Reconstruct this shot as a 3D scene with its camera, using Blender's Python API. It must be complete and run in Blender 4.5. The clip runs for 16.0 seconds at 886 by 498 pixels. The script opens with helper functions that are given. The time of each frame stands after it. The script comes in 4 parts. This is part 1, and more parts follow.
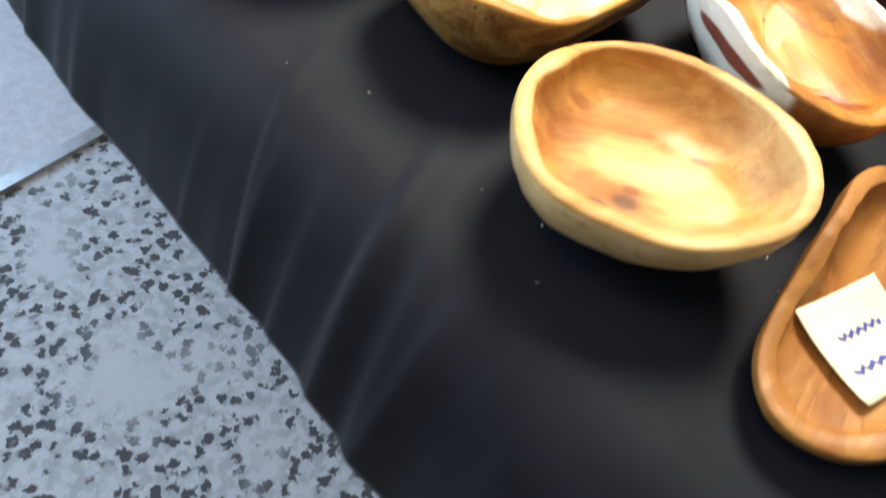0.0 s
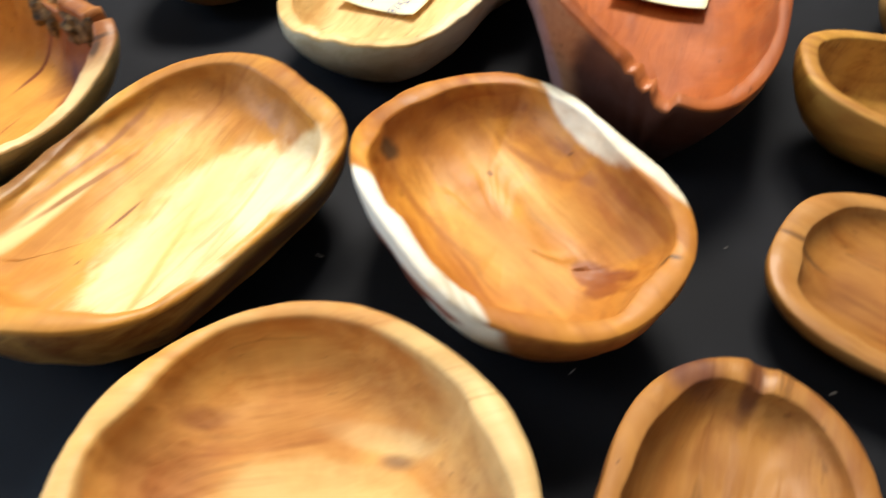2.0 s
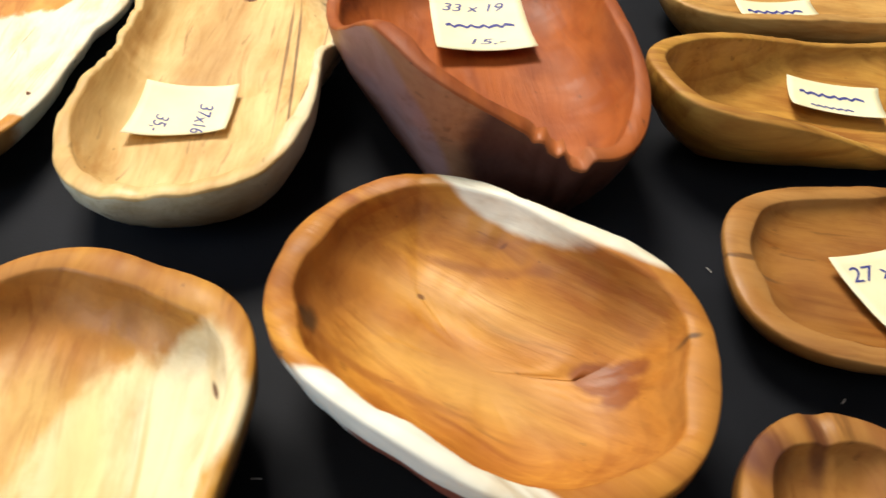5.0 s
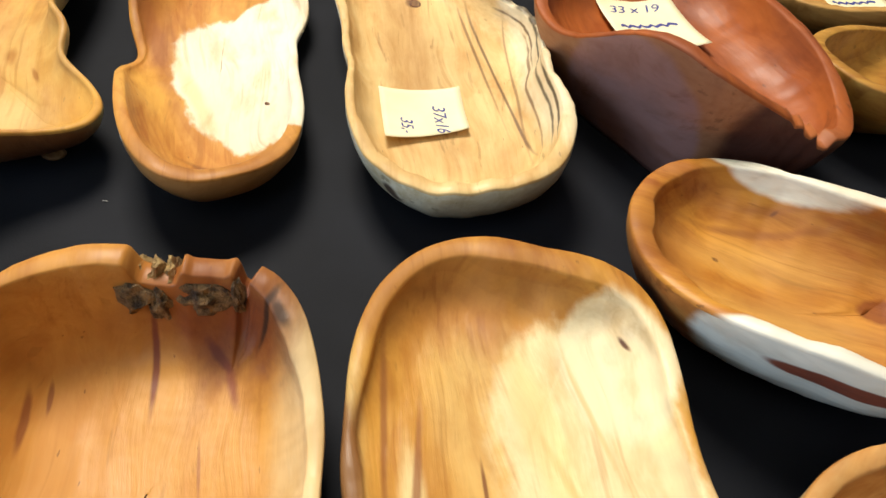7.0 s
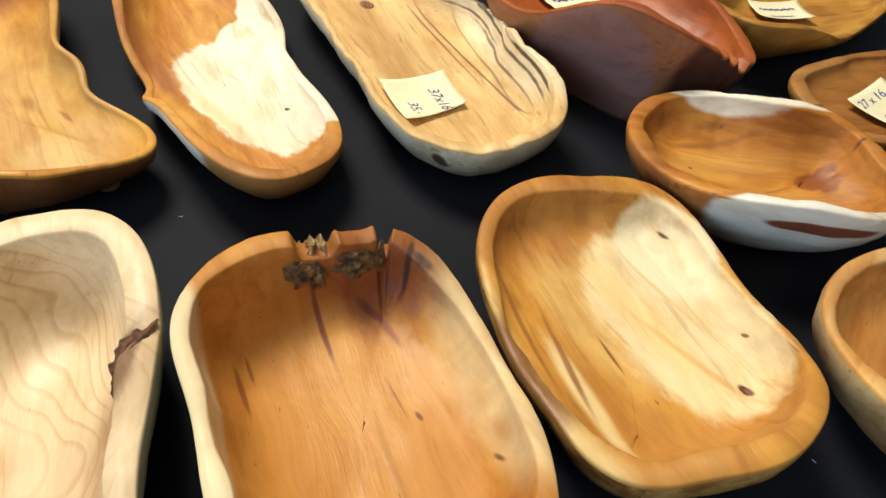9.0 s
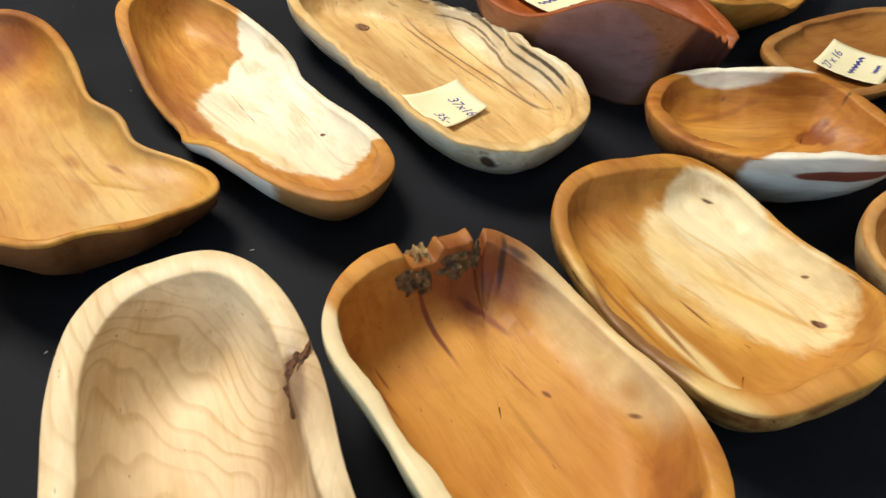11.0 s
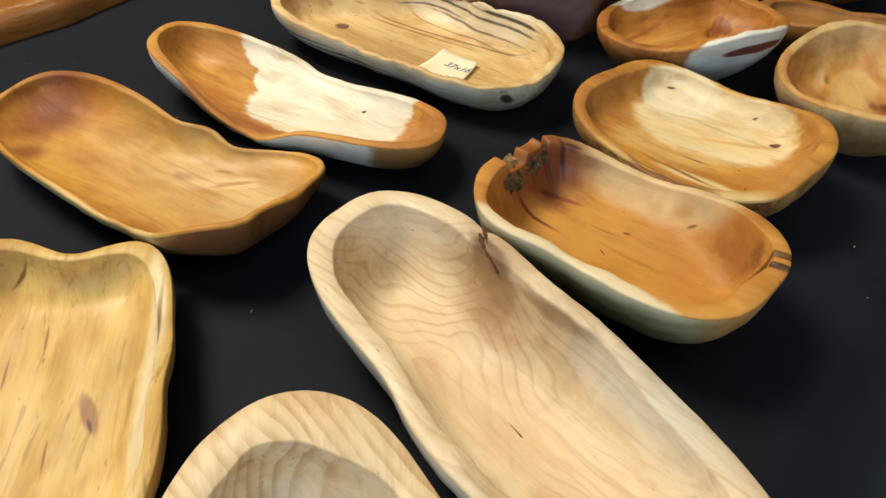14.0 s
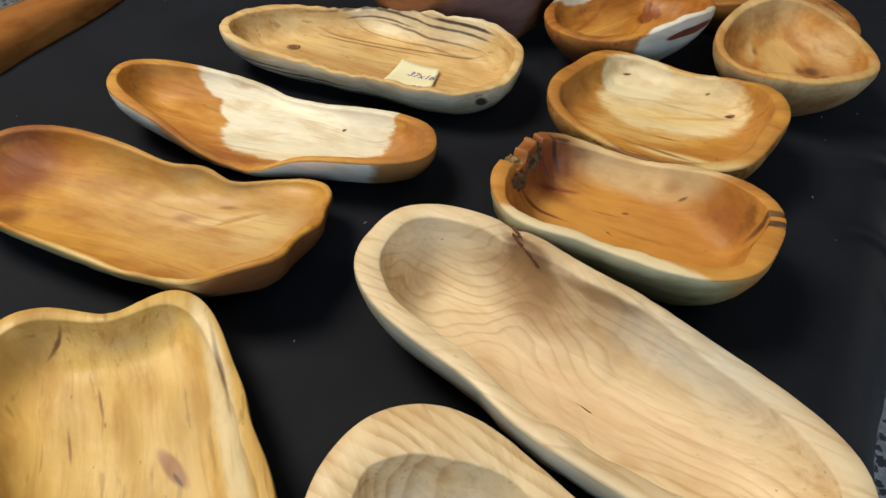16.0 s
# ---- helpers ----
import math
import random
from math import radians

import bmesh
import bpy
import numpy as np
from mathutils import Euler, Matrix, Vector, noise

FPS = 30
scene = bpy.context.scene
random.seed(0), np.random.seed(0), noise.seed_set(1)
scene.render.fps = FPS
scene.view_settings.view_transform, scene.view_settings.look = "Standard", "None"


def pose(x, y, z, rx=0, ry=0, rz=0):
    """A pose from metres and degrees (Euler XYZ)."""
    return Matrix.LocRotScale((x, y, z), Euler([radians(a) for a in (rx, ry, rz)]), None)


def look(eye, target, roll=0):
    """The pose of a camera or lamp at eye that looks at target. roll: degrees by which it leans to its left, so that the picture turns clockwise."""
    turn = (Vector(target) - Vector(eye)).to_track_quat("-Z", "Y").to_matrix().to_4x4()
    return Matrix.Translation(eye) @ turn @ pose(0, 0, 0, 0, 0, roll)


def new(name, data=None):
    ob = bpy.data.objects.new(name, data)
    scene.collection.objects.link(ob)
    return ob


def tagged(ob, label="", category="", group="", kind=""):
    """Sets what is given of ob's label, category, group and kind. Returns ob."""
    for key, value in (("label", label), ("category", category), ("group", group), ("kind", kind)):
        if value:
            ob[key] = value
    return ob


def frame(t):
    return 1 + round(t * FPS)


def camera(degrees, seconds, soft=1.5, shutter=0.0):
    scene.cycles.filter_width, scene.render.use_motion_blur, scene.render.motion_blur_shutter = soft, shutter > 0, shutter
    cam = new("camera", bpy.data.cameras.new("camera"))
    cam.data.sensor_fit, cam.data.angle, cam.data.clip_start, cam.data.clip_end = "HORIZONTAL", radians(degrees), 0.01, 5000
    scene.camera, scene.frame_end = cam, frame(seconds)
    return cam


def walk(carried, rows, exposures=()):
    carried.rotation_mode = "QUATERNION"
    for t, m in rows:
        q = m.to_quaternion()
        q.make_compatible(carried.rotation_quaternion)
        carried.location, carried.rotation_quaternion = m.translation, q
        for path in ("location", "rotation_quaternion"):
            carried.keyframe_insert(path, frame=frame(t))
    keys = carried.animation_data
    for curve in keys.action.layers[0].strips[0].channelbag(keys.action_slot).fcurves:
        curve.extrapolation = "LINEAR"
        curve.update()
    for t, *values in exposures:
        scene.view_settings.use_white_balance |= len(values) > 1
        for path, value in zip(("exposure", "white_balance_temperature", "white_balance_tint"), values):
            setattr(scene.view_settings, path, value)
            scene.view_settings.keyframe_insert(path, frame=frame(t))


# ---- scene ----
cam = camera(65.5, 16.0, shutter=0.5)
PATH = [
    (0, (0.0601, -0.0108, 1.1003), (0.2386, 1.1102, -0.5463), 16.08),
    (0.5, (0.1173, 0.0635, 1.0968), (0.1663, 1.2425, -0.5180), 10.41),
    (1, (0.1647, 0.1297, 1.0838), (0.1381, 1.3339, -0.5128), 5.45),
    (1.5, (0.1992, 0.1526, 1.0873), (0.3623, 1.3584, -0.4999), 0.93),
    (2, (0.2462, 0.1759, 1.0749), (0.5221, 1.4450, -0.4460), 2.07),
    (2.5, (0.2832, 0.1932, 1.0602), (0.6462, 1.5585, -0.3555), 3.64),
    (3, (0.2860, 0.2027, 1.0507), (0.7657, 1.5546, -0.3429), -1.69),
    (3.2, (0.2743, 0.2092, 1.0516), (0.8280, 1.5310, -0.3436), -3.50),
    (5.3, (0.1695, 0.3170, 1.0558), (1.0841, 1.3685, -0.3787), 3.63),
    (5.5, (0.1408, 0.3336, 1.0610), (1.0732, 1.3889, -0.3592), 2.94),
    (6, (0.0576, 0.3684, 1.1072), (1.0453, 1.3349, -0.3386), 1.29),
    (6.5, (-0.0028, 0.3834, 1.1114), (1.0531, 1.2998, -0.3187), 4.82),
    (7, (-0.0032, 0.4122, 1.0889), (1.0422, 1.2866, -0.3748), 6.67),
    (7.5, (-0.0185, 0.4375, 1.0889), (1.0651, 1.2074, -0.4055), 7.74),
    (8, (-0.1021, 0.4742, 1.1168), (1.0846, 1.0802, -0.3747), 7.17),
    (8.5, (-0.1457, 0.4756, 1.1216), (1.0974, 1.0219, -0.3469), 5.57),
    (9, (-0.1576, 0.4816, 1.1216), (1.1300, 1.0033, -0.3172), 8.00),
    (9.5, (-0.1490, 0.5147, 1.1107), (1.1387, 1.0230, -0.3328), 8.81),
    (9.7, (-0.1565, 0.5243, 1.1088), (1.1511, 1.0022, -0.3272), 7.69),
    (11.8, (-0.2555, 0.5885, 1.1367), (1.1444, 0.8982, -0.2577), 4.46),
    (12, (-0.2649, 0.5948, 1.1352), (1.1246, 0.9025, -0.2700), 3.08),
    (12.5, (-0.3216, 0.6338, 1.1481), (1.1035, 0.8115, -0.2439), 2.54),
    (13, (-0.3589, 0.6652, 1.1662), (1.0646, 0.7979, -0.2324), -0.57),
    (13.5, (-0.3815, 0.6893, 1.1715), (1.0469, 0.7435, -0.2273), -0.94),
    (14, (-0.4036, 0.7174, 1.1773), (1.0328, 0.7118, -0.2144), -0.21),
    (14.5, (-0.3624, 0.7199, 1.1731), (1.0723, 0.7642, -0.2197), -0.60),
    (15, (-0.3719, 0.7514, 1.1751), (1.0519, 0.6327, -0.2244), -0.74),
    (15.5, (-0.3941, 0.7961, 1.1891), (1.0096, 0.5381, -0.2120), -0.57),
    (16, (-0.4057, 0.8241, 1.2036), (0.9888, 0.5302, -0.1996), -0.45),
]
walk(cam, [(t, look(eye, target, roll)) for t, eye, target, roll in PATH],
     exposures=[(0.0, 1.12), (1.0, 0.95), (2.0, 0.57), (3.0, 0.38), (6.0, 0.22), (9.0, 0.0), (12.5, -0.15), (14.5, -0.32), (16.0, -0.46)])

# ---- light ----
TABLE = 0.75
world = bpy.data.worlds.new("hall")
scene.world = world
world.use_nodes = True
world.node_tree.nodes["Background"].inputs[0].default_value = (0.55, 0.68, 1.0, 1)
world.node_tree.nodes["Background"].inputs[1].default_value = 0.2


def area(name, eye, target, size, watts, colour, size_y=None):
    lamp = bpy.data.lights.new(name, "AREA")
    lamp.energy, lamp.color, lamp.size = watts, colour, size
    if size_y:
        lamp.shape, lamp.size_y = "RECTANGLE", size_y
    ob = new(name, lamp)
    ob.matrix_world = look(eye, target)
    return ob


area("overhead_light", (0.62, 1.75, 2.85), (0.22, 0.65, 0.75), 0.85, 76, (1.0, 0.918, 0.792))
# Weak fill with no seen source, added to soften the shaded sides.
area("overhead_light", (-0.9, 0.1, 2.85), (0.0, 0.5, 0.75), 0.9, 10, (1.0, 0.9, 0.74))
area("window_light", (-2.9, 1.3, 1.9), (0.0, 0.6, 0.4), 2.2, 54, (0.50, 0.72, 1.0), 1.5)


# ---- materials ----
class Nodes:
    def __init__(self, name):
        self.mat = bpy.data.materials.new(name)
        self.mat.use_nodes = True
        self.tree = self.mat.node_tree
        self.bsdf = self.tree.nodes["Principled BSDF"]
        self.coord = self.tree.nodes.new("ShaderNodeTexCoord").outputs["Object"]

    def put(self, socket, value):
        if isinstance(value, bpy.types.NodeSocket):
            self.tree.links.new(value, socket)
        elif isinstance(value, tuple) and socket.type == "RGBA" and len(value) == 3:
            socket.default_value = (*value, 1)
        else:
            socket.default_value = value

    def math(self, op, a, b=0.0, clamp=False):
        n = self.tree.nodes.new("ShaderNodeMath")
        n.operation, n.use_clamp = op, clamp
        self.put(n.inputs[0], a)
        self.put(n.inputs[1], b)
        return n.outputs[0]

    def mapped(self, loc=(0, 0, 0), scale=(1, 1, 1), turn=0.0, kind="POINT", vector=None):
        n = self.tree.nodes.new("ShaderNodeMapping")
        n.vector_type = kind
        self.put(n.inputs["Vector"], vector or self.coord)
        n.inputs["Location"].default_value, n.inputs["Scale"].default_value = loc, scale
        n.inputs["Rotation"].default_value = (0, 0, radians(turn))
        return n.outputs[0]

    def noise(self, vector, scale, detail=3.0, rough=0.55, colour=False):
        n = self.tree.nodes.new("ShaderNodeTexNoise")
        self.put(n.inputs["Vector"], vector)
        n.inputs["Scale"].default_value, n.inputs["Detail"].default_value, n.inputs["Roughness"].default_value = scale, detail, rough
        return n.outputs["Color" if colour else "Fac"]

    def span(self, value, low, high, to_low=0.0, to_high=1.0):
        n = self.tree.nodes.new("ShaderNodeMapRange")
        n.interpolation_type = "SMOOTHSTEP"
        for i, v in enumerate((value, low, high, to_low, to_high)):
            self.put(n.inputs[i], v)
        return n.outputs[0]

    def mix(self, fac, a, b, blend="MIX"):
        n = self.tree.nodes.new("ShaderNodeMix")
        n.data_type, n.blend_type = "RGBA", blend
        self.put(n.inputs[0], fac)
        self.put(n.inputs[6], a)
        self.put(n.inputs[7], b)
        return n.outputs[2]

    def length(self, vector):
        n = self.tree.nodes.new("ShaderNodeVectorMath")
        n.operation = "LENGTH"
        self.put(n.inputs[0], vector)
        return n.outputs["Value"]

    def split(self, vector):
        n = self.tree.nodes.new("ShaderNodeSeparateXYZ")
        self.put(n.inputs[0], vector)
        return n.outputs

    def bump(self, height, strength, distance):
        n = self.tree.nodes.new("ShaderNodeBump")
        n.inputs["Strength"].default_value, n.inputs["Distance"].default_value = strength, distance
        self.put(n.inputs["Height"], height)
        self.put(self.bsdf.inputs["Normal"], n.outputs[0])

    def done(self, colour, rough, **more):
        self.put(self.bsdf.inputs["Base Color"], colour)
        self.put(self.bsdf.inputs["Roughness"], rough)
        for key, value in more.items():
            self.put(self.bsdf.inputs[key.replace("_", " ").title().replace("Ior", "IOR")], value)
        return self.mat


def shade(c, k):
    return tuple(min(v * k, 0.95) for v in c)


def wood(name, pale, deep, rings=0.006, ring=0.45, blot=0.6, grain=0.35, pith=(0.0, -0.05), slope=0.15, patches=(), rough=0.54, warp=0.02, seed=0.0, tilt=None, late=0.3, bulge=None, mottle=0.55):
    """Oiled wood, grain along the local x. patches: (centre, radii, turn, colour, strength, softness, raggedness)."""
    m = Nodes(name)
    moved = m.mapped(loc=(seed, seed * 1.7, seed * 0.6))
    bend = m.noise(m.mapped(loc=(seed, 0, 0), scale=(5, 11, 11)), 1.0, 2.0)
    x, y, z = m.split(m.coord)
    twist = m.tree.nodes.new("ShaderNodeVectorMath")
    twist.operation = "MULTIPLY_ADD"
    m.put(twist.inputs[0], m.noise(m.mapped(loc=(seed * 2, 0, 4), scale=(6, 13, 13)), 1.0, 2.0, colour=True))
    twist.inputs[1].default_value = (0.0, 0.05, 0.05)
    m.put(twist.inputs[2], m.coord)
    swirl = twist.outputs[0]
    far = m.math("SQRT", m.math("ADD", m.math("POWER", m.math("SUBTRACT", y, pith[0]), 2.0), m.math("POWER", m.math("SUBTRACT", z, pith[1]), 2.0)))
    if tilt:                             # rings cut nearly flat: broad contour lines
        far = m.math("ADD", m.math("MULTIPLY", y, tilt[0]), m.math("MULTIPLY", z, tilt[1]))
    far = m.math("ADD", far, m.math("MULTIPLY", x, slope))
    if bulge:                            # the rings swerve sideways round a knot at that x
        gap = m.math("DIVIDE", m.math("SUBTRACT", x, bulge[0]), bulge[1])
        push = m.math("DIVIDE", m.span(y, -0.05, 0.06, 0.1 * bulge[2], bulge[2]), m.math("ADD", 1.0, m.math("MULTIPLY", gap, gap)))
        far = m.math("SUBTRACT", far, push)
    far = m.math("ADD", far, m.math("MULTIPLY", bend, warp * 2))
    year = m.math("FRACT", m.math("DIVIDE", far, rings))
    line = m.math("MULTIPLY", m.span(year, late, 0.88), m.span(year, 0.9, 1.0, 1.0, 0.0))
    line = m.math("MULTIPLY", line, m.span(m.noise(m.mapped(loc=(seed, 2, 0), scale=(9, 16, 16)), 1.0, 2.0), 0.32, 0.62, 0.12, 1.0))
    cloud = m.span(m.noise(m.mapped(loc=(seed, 3, 1), scale=(9, 22, 22), vector=swirl), 1.0, 5.0), 0.36, 0.66)
    fibre = m.noise(m.mapped(loc=(seed, 0, 0), scale=(14, 260, 260), vector=swirl), 1.0, 4.0, 0.65)
    coarse = m.span(m.noise(m.mapped(loc=(seed, 5, 0), scale=(5, 60, 60), vector=swirl), 1.0, 4.0, 0.6), 0.32, 0.68)
    figure = m.math("ADD", m.math("MULTIPLY", line, ring), m.math("MULTIPLY", cloud, blot))
    figure = m.math("ADD", figure, m.math("MULTIPLY", m.math("SUBTRACT", fibre, 0.5), grain * 2))
    figure = m.math("ADD", figure, m.math("MULTIPLY", m.math("SUBTRACT", coarse, 0.45), grain * 1.15), clamp=True)
    colour = m.mix(figure, pale, deep)
    oiled = m.span(m.noise(m.mapped(loc=(seed, 8, 2), scale=(7, 17, 17), vector=swirl), 1.0, 4.0, 0.6), 0.50, 0.72)
    colour = m.mix(m.math("MULTIPLY", oiled, 0.8 * blot), colour, shade(deep, 0.72))
    vein = m.span(m.noise(m.mapped(loc=(seed, 4, 9), scale=(9, 130, 130), vector=swirl), 1.0, 3.0, 0.55), 0.63, 0.70)
    colour = m.mix(m.math("MULTIPLY", vein, 0.95 * grain), colour, shade(deep, 0.42))
    fleck = m.span(m.noise(m.mapped(loc=(seed, 6, 3), scale=(70, 260, 260)), 1.0, 2.0), 0.72, 0.76)
    colour = m.mix(m.math("MULTIPLY", fleck, 0.6), colour, shade(deep, 0.3))
    ragged = m.noise(m.mapped(loc=(seed, 1, 7), scale=(22, 40, 40)), 1.0, 5.0, 0.6)
    for centre, radii, turn, tint, strength, soft, torn in patches:
        away = m.length(m.mapped(loc=centre, scale=radii, turn=turn, kind="TEXTURE"))
        away = m.math("ADD", away, m.math("MULTIPLY", m.math("SUBTRACT", ragged, 0.5), torn * 2))
        mask = m.span(away, 1 - soft, 1 + soft, strength, 0.0)
        colour = m.mix(mask, colour, m.mix(m.math("MULTIPLY", figure, 0.55), tint, shade(tint, 0.62)))
    smear = m.noise(m.mapped(loc=(seed, 11, 5), scale=(16, 42, 42), vector=swirl), 1.0, 4.0, 0.62)
    colour = m.mix(m.span(smear, 0.46, 0.70, 0.0, mottle), colour, m.mix(1.0, colour, (0.74, 0.57, 0.36), "MULTIPLY"))
    colour = m.mix(m.span(smear, 0.44, 0.28, 0.0, mottle * 0.8), colour, m.mix(1.0, colour, (1.06, 1.08, 1.10), "MULTIPLY"))
    streak = m.noise(m.mapped(loc=(seed, 2, 6), scale=(4, 170, 60), vector=swirl), 1.0, 3.0, 0.6)
    where = m.span(m.noise(m.mapped(loc=(seed, 9, 9), scale=(12, 20, 20)), 1.0, 2.0), 0.42, 0.62)
    colour = m.mix(m.math("MULTIPLY", where, m.span(streak, 0.52, 0.68, 0.0, mottle)), colour, m.mix(1.0, colour, (0.64, 0.50, 0.34), "MULTIPLY"))
    tool = m.noise(moved, 55.0, 2.0)
    relief = m.math("ADD", m.math("MULTIPLY", fibre, 0.35), m.math("ADD", m.math("MULTIPLY", tool, 0.8), m.math("MULTIPLY", coarse, 0.2)))
    m.bump(relief, 0.34, 0.0022)
    return m.done(colour, m.span(cloud, 0.0, 1.0, rough - 0.13, rough + 0.08), specular_ior_level=0.32)


def cloth_material():
    m = Nodes("black_cloth")
    weave = m.noise(m.mapped(scale=(900, 900, 900)), 1.0, 2.0)
    lint = m.noise(m.coord, 9.0, 4.0)
    colour = m.mix(m.span(lint, 0.35, 0.7), (0.0056, 0.0066, 0.0096), (0.0088, 0.0102, 0.0145))
    m.bump(weave, 0.25, 0.0006)
    return m.done(colour, 0.66, specular_ior_level=0.13, sheen_weight=0.07, sheen_roughness=0.4)


def carpet_material():
    m = Nodes("leaf_patterned_floor")
    flat = m.mapped(scale=(1, 1, 0))
    where = m.span(m.noise(flat, 3.6, 2.0), 0.34, 0.48)
    wavy = m.tree.nodes.new("ShaderNodeVectorMath")
    wavy.operation = "MULTIPLY_ADD"
    m.put(wavy.inputs[0], m.noise(flat, 95.0, 2.0, colour=True))
    wavy.inputs[1].default_value = (0.026, 0.026, 0)
    m.put(wavy.inputs[2], flat)
    cell = m.tree.nodes.new("ShaderNodeTexVoronoi")
    m.put(cell.inputs["Vector"], wavy.outputs[0])
    cell.inputs["Scale"].default_value = 46.0
    leaf = m.math("MULTIPLY", m.span(cell.outputs["Distance"], 0.34, 0.46, 1.0, 0.0), m.span(m.noise(flat, 22.0, 2.0), 0.36, 0.45))
    mid = m.span(m.noise(flat, 45.0, 4.0), 0.42, 0.6)
    ground = m.mix(m.math("MULTIPLY", mid, m.math("MULTIPLY", where, 0.6)), (0.52, 0.55, 0.60), (0.30, 0.32, 0.35))
    ground = m.mix(m.span(m.noise(flat, 300.0, 2.0), 0.3, 0.7), ground, m.mix(0.12, ground, (0.1, 0.1, 0.1)))
    colour = m.mix(m.math("MULTIPLY", leaf, where), ground, (0.07, 0.072, 0.082))
    m.bump(m.noise(flat, 500.0, 2.0), 0.4, 0.002)
    return m.done(colour, 0.85)


def plain(name, a, b, scale, rough, bump=0.2, depth=0.001, **more):
    m = Nodes(name)
    f = m.noise(m.coord, scale, 4.0)
    m.bump(m.noise(m.coord, scale * 6, 3.0), bump, depth)
    return m.done(m.mix(m.span(f, 0.3, 0.7), a, b), rough, **more)


CLOTH = cloth_material()
CARPET = carpet_material()
PLAIN_CARPET = plain("plain_grey_carpet", (0.46, 0.49, 0.54), (0.55, 0.58, 0.64), 60, 0.9, 0.5, 0.003)
STRIP = plain("brushed_metal_strip", (0.5, 0.52, 0.55), (0.62, 0.64, 0.67), 40, 0.35, 0.1, 0.0005, metallic=0.8)
PLASTER = plain("plaster", (0.62, 0.61, 0.58), (0.68, 0.67, 0.64), 3, 0.9)
PAPER = plain("yellow_paper", (0.80, 0.74, 0.46), (0.84, 0.78, 0.52), 30, 0.75, 0.1, 0.0004)
INK = plain("blue_ink", (0.035, 0.045, 0.22), (0.05, 0.06, 0.28), 300, 0.6)
BARK = plain("weathered_bark", (0.04, 0.022, 0.012), (0.34, 0.20, 0.075), 170, 0.8, 0.9, 0.004)
SPLIT = plain("split_wood", (0.26, 0.14, 0.045), (0.62, 0.43, 0.17), 120, 0.7, 0.9, 0.004)
LINT = plain("lint", (0.3, 0.29, 0.27), (0.5, 0.48, 0.45), 200, 0.9)


# ---- building helpers ----
def mesh_object(name, verts, faces, material, parent=None, smooth=True):
    me = bpy.data.meshes.new(name)
    me.from_pydata([tuple(v) for v in verts], [], faces)
    me.materials.append(material)
    for p in me.polygons:
        p.use_smooth = smooth
    ob = new(name, me)
    if parent:
        ob.parent = parent
    return ob


def part(name, bm, material, parent, label=""):
    me = bpy.data.meshes.new(name)
    bm.to_mesh(me)
    bm.free()
    me.materials.append(material)
    ob = new(name, me)
    ob.parent = parent
    return tagged(ob, label)


def box(bm, x0, x1, y0, y1, z0, z1):
    r = bmesh.ops.create_cube(bm, size=1)
    for v in r["verts"]:
        v.co = Vector(((x0 + x1) / 2 + v.co.x * (x1 - x0), (y0 + y1) / 2 + v.co.y * (y1 - y0), (z0 + z1) / 2 + v.co.z * (z1 - z0)))
    return r["verts"]


# ---- room ----
def slab(name, x0, x1, y0, y1, z0, z1, material):
    bm = bmesh.new()
    box(bm, x0, x1, y0, y1, z0, z1)
    me = bpy.data.meshes.new(name)
    bm.to_mesh(me)
    bm.free()
    me.materials.append(material)
    return tagged(new(name, me), kind="structure")


AXIS = radians(-43.0)                # the table's front edge runs this way
ALONG, OUT = Vector((math.cos(AXIS), math.sin(AXIS))), Vector((math.sin(AXIS), -math.cos(AXIS)))


def on_table(a, o, z):
    """World place from metres along the front edge and outwards from the origin."""
    p = ALONG * a + OUT * o
    return (p.x, p.y, z)


tagged(slab("floor", -5, 6, -5, 7, -0.1, 0.0, CARPET), "pale grey floor covering with dark leaf clusters", "floor", kind="structure")
tagged(slab("wall_north", -5, 6, 7.0, 7.2, 0, 3.2, PLASTER), "plain pale plastered wall", "wall", kind="structure")
tagged(slab("wall_south", -5, 6, -5.2, -5.0, 0, 3.2, PLASTER), "plain pale plastered wall", "wall", kind="structure")
tagged(slab("wall_east", 6.0, 6.2, -5.2, 7.2, 0, 3.2, PLASTER), "plain pale plastered wall", "wall", kind="structure")
tagged(slab("wall_west", -5.2, -5.0, -5.2, 7.2, 0, 3.2, PLASTER), "plain pale plastered wall", "wall", kind="structure")
tagged(slab("ceiling", -5.2, 6.2, -5.2, 7.2, 3.2, 3.4, PLASTER), "plain pale plastered ceiling", "ceiling", kind="structure")


def floor_piece(name, material, a0, a1, o0, o1, z0, z1, turn):
    bm = bmesh.new()
    vs = box(bm, a0, a1, o0, o1, z0, z1)
    me = bpy.data.meshes.new(name)
    bm.to_mesh(me)
    bm.free()
    me.materials.append(material)
    ob = new(name, me)
    ob.matrix_world = pose(-0.60, 0.80, 0, 0, 0, turn)
    return ob


tagged(floor_piece("carpet", PLAIN_CARPET, -2.5, 2.5, 0.0, 2.4, 0.0, 0.006, 54.2), "plain grey carpet laid beside the patterned floor", "carpet", kind="structure")
tagged(floor_piece("threshold_strip", STRIP, -2.5, 2.5, -0.028, -0.001, 0.0, 0.011, 54.2), "narrow brushed metal strip joining two carpets", "threshold strip", kind="structure")


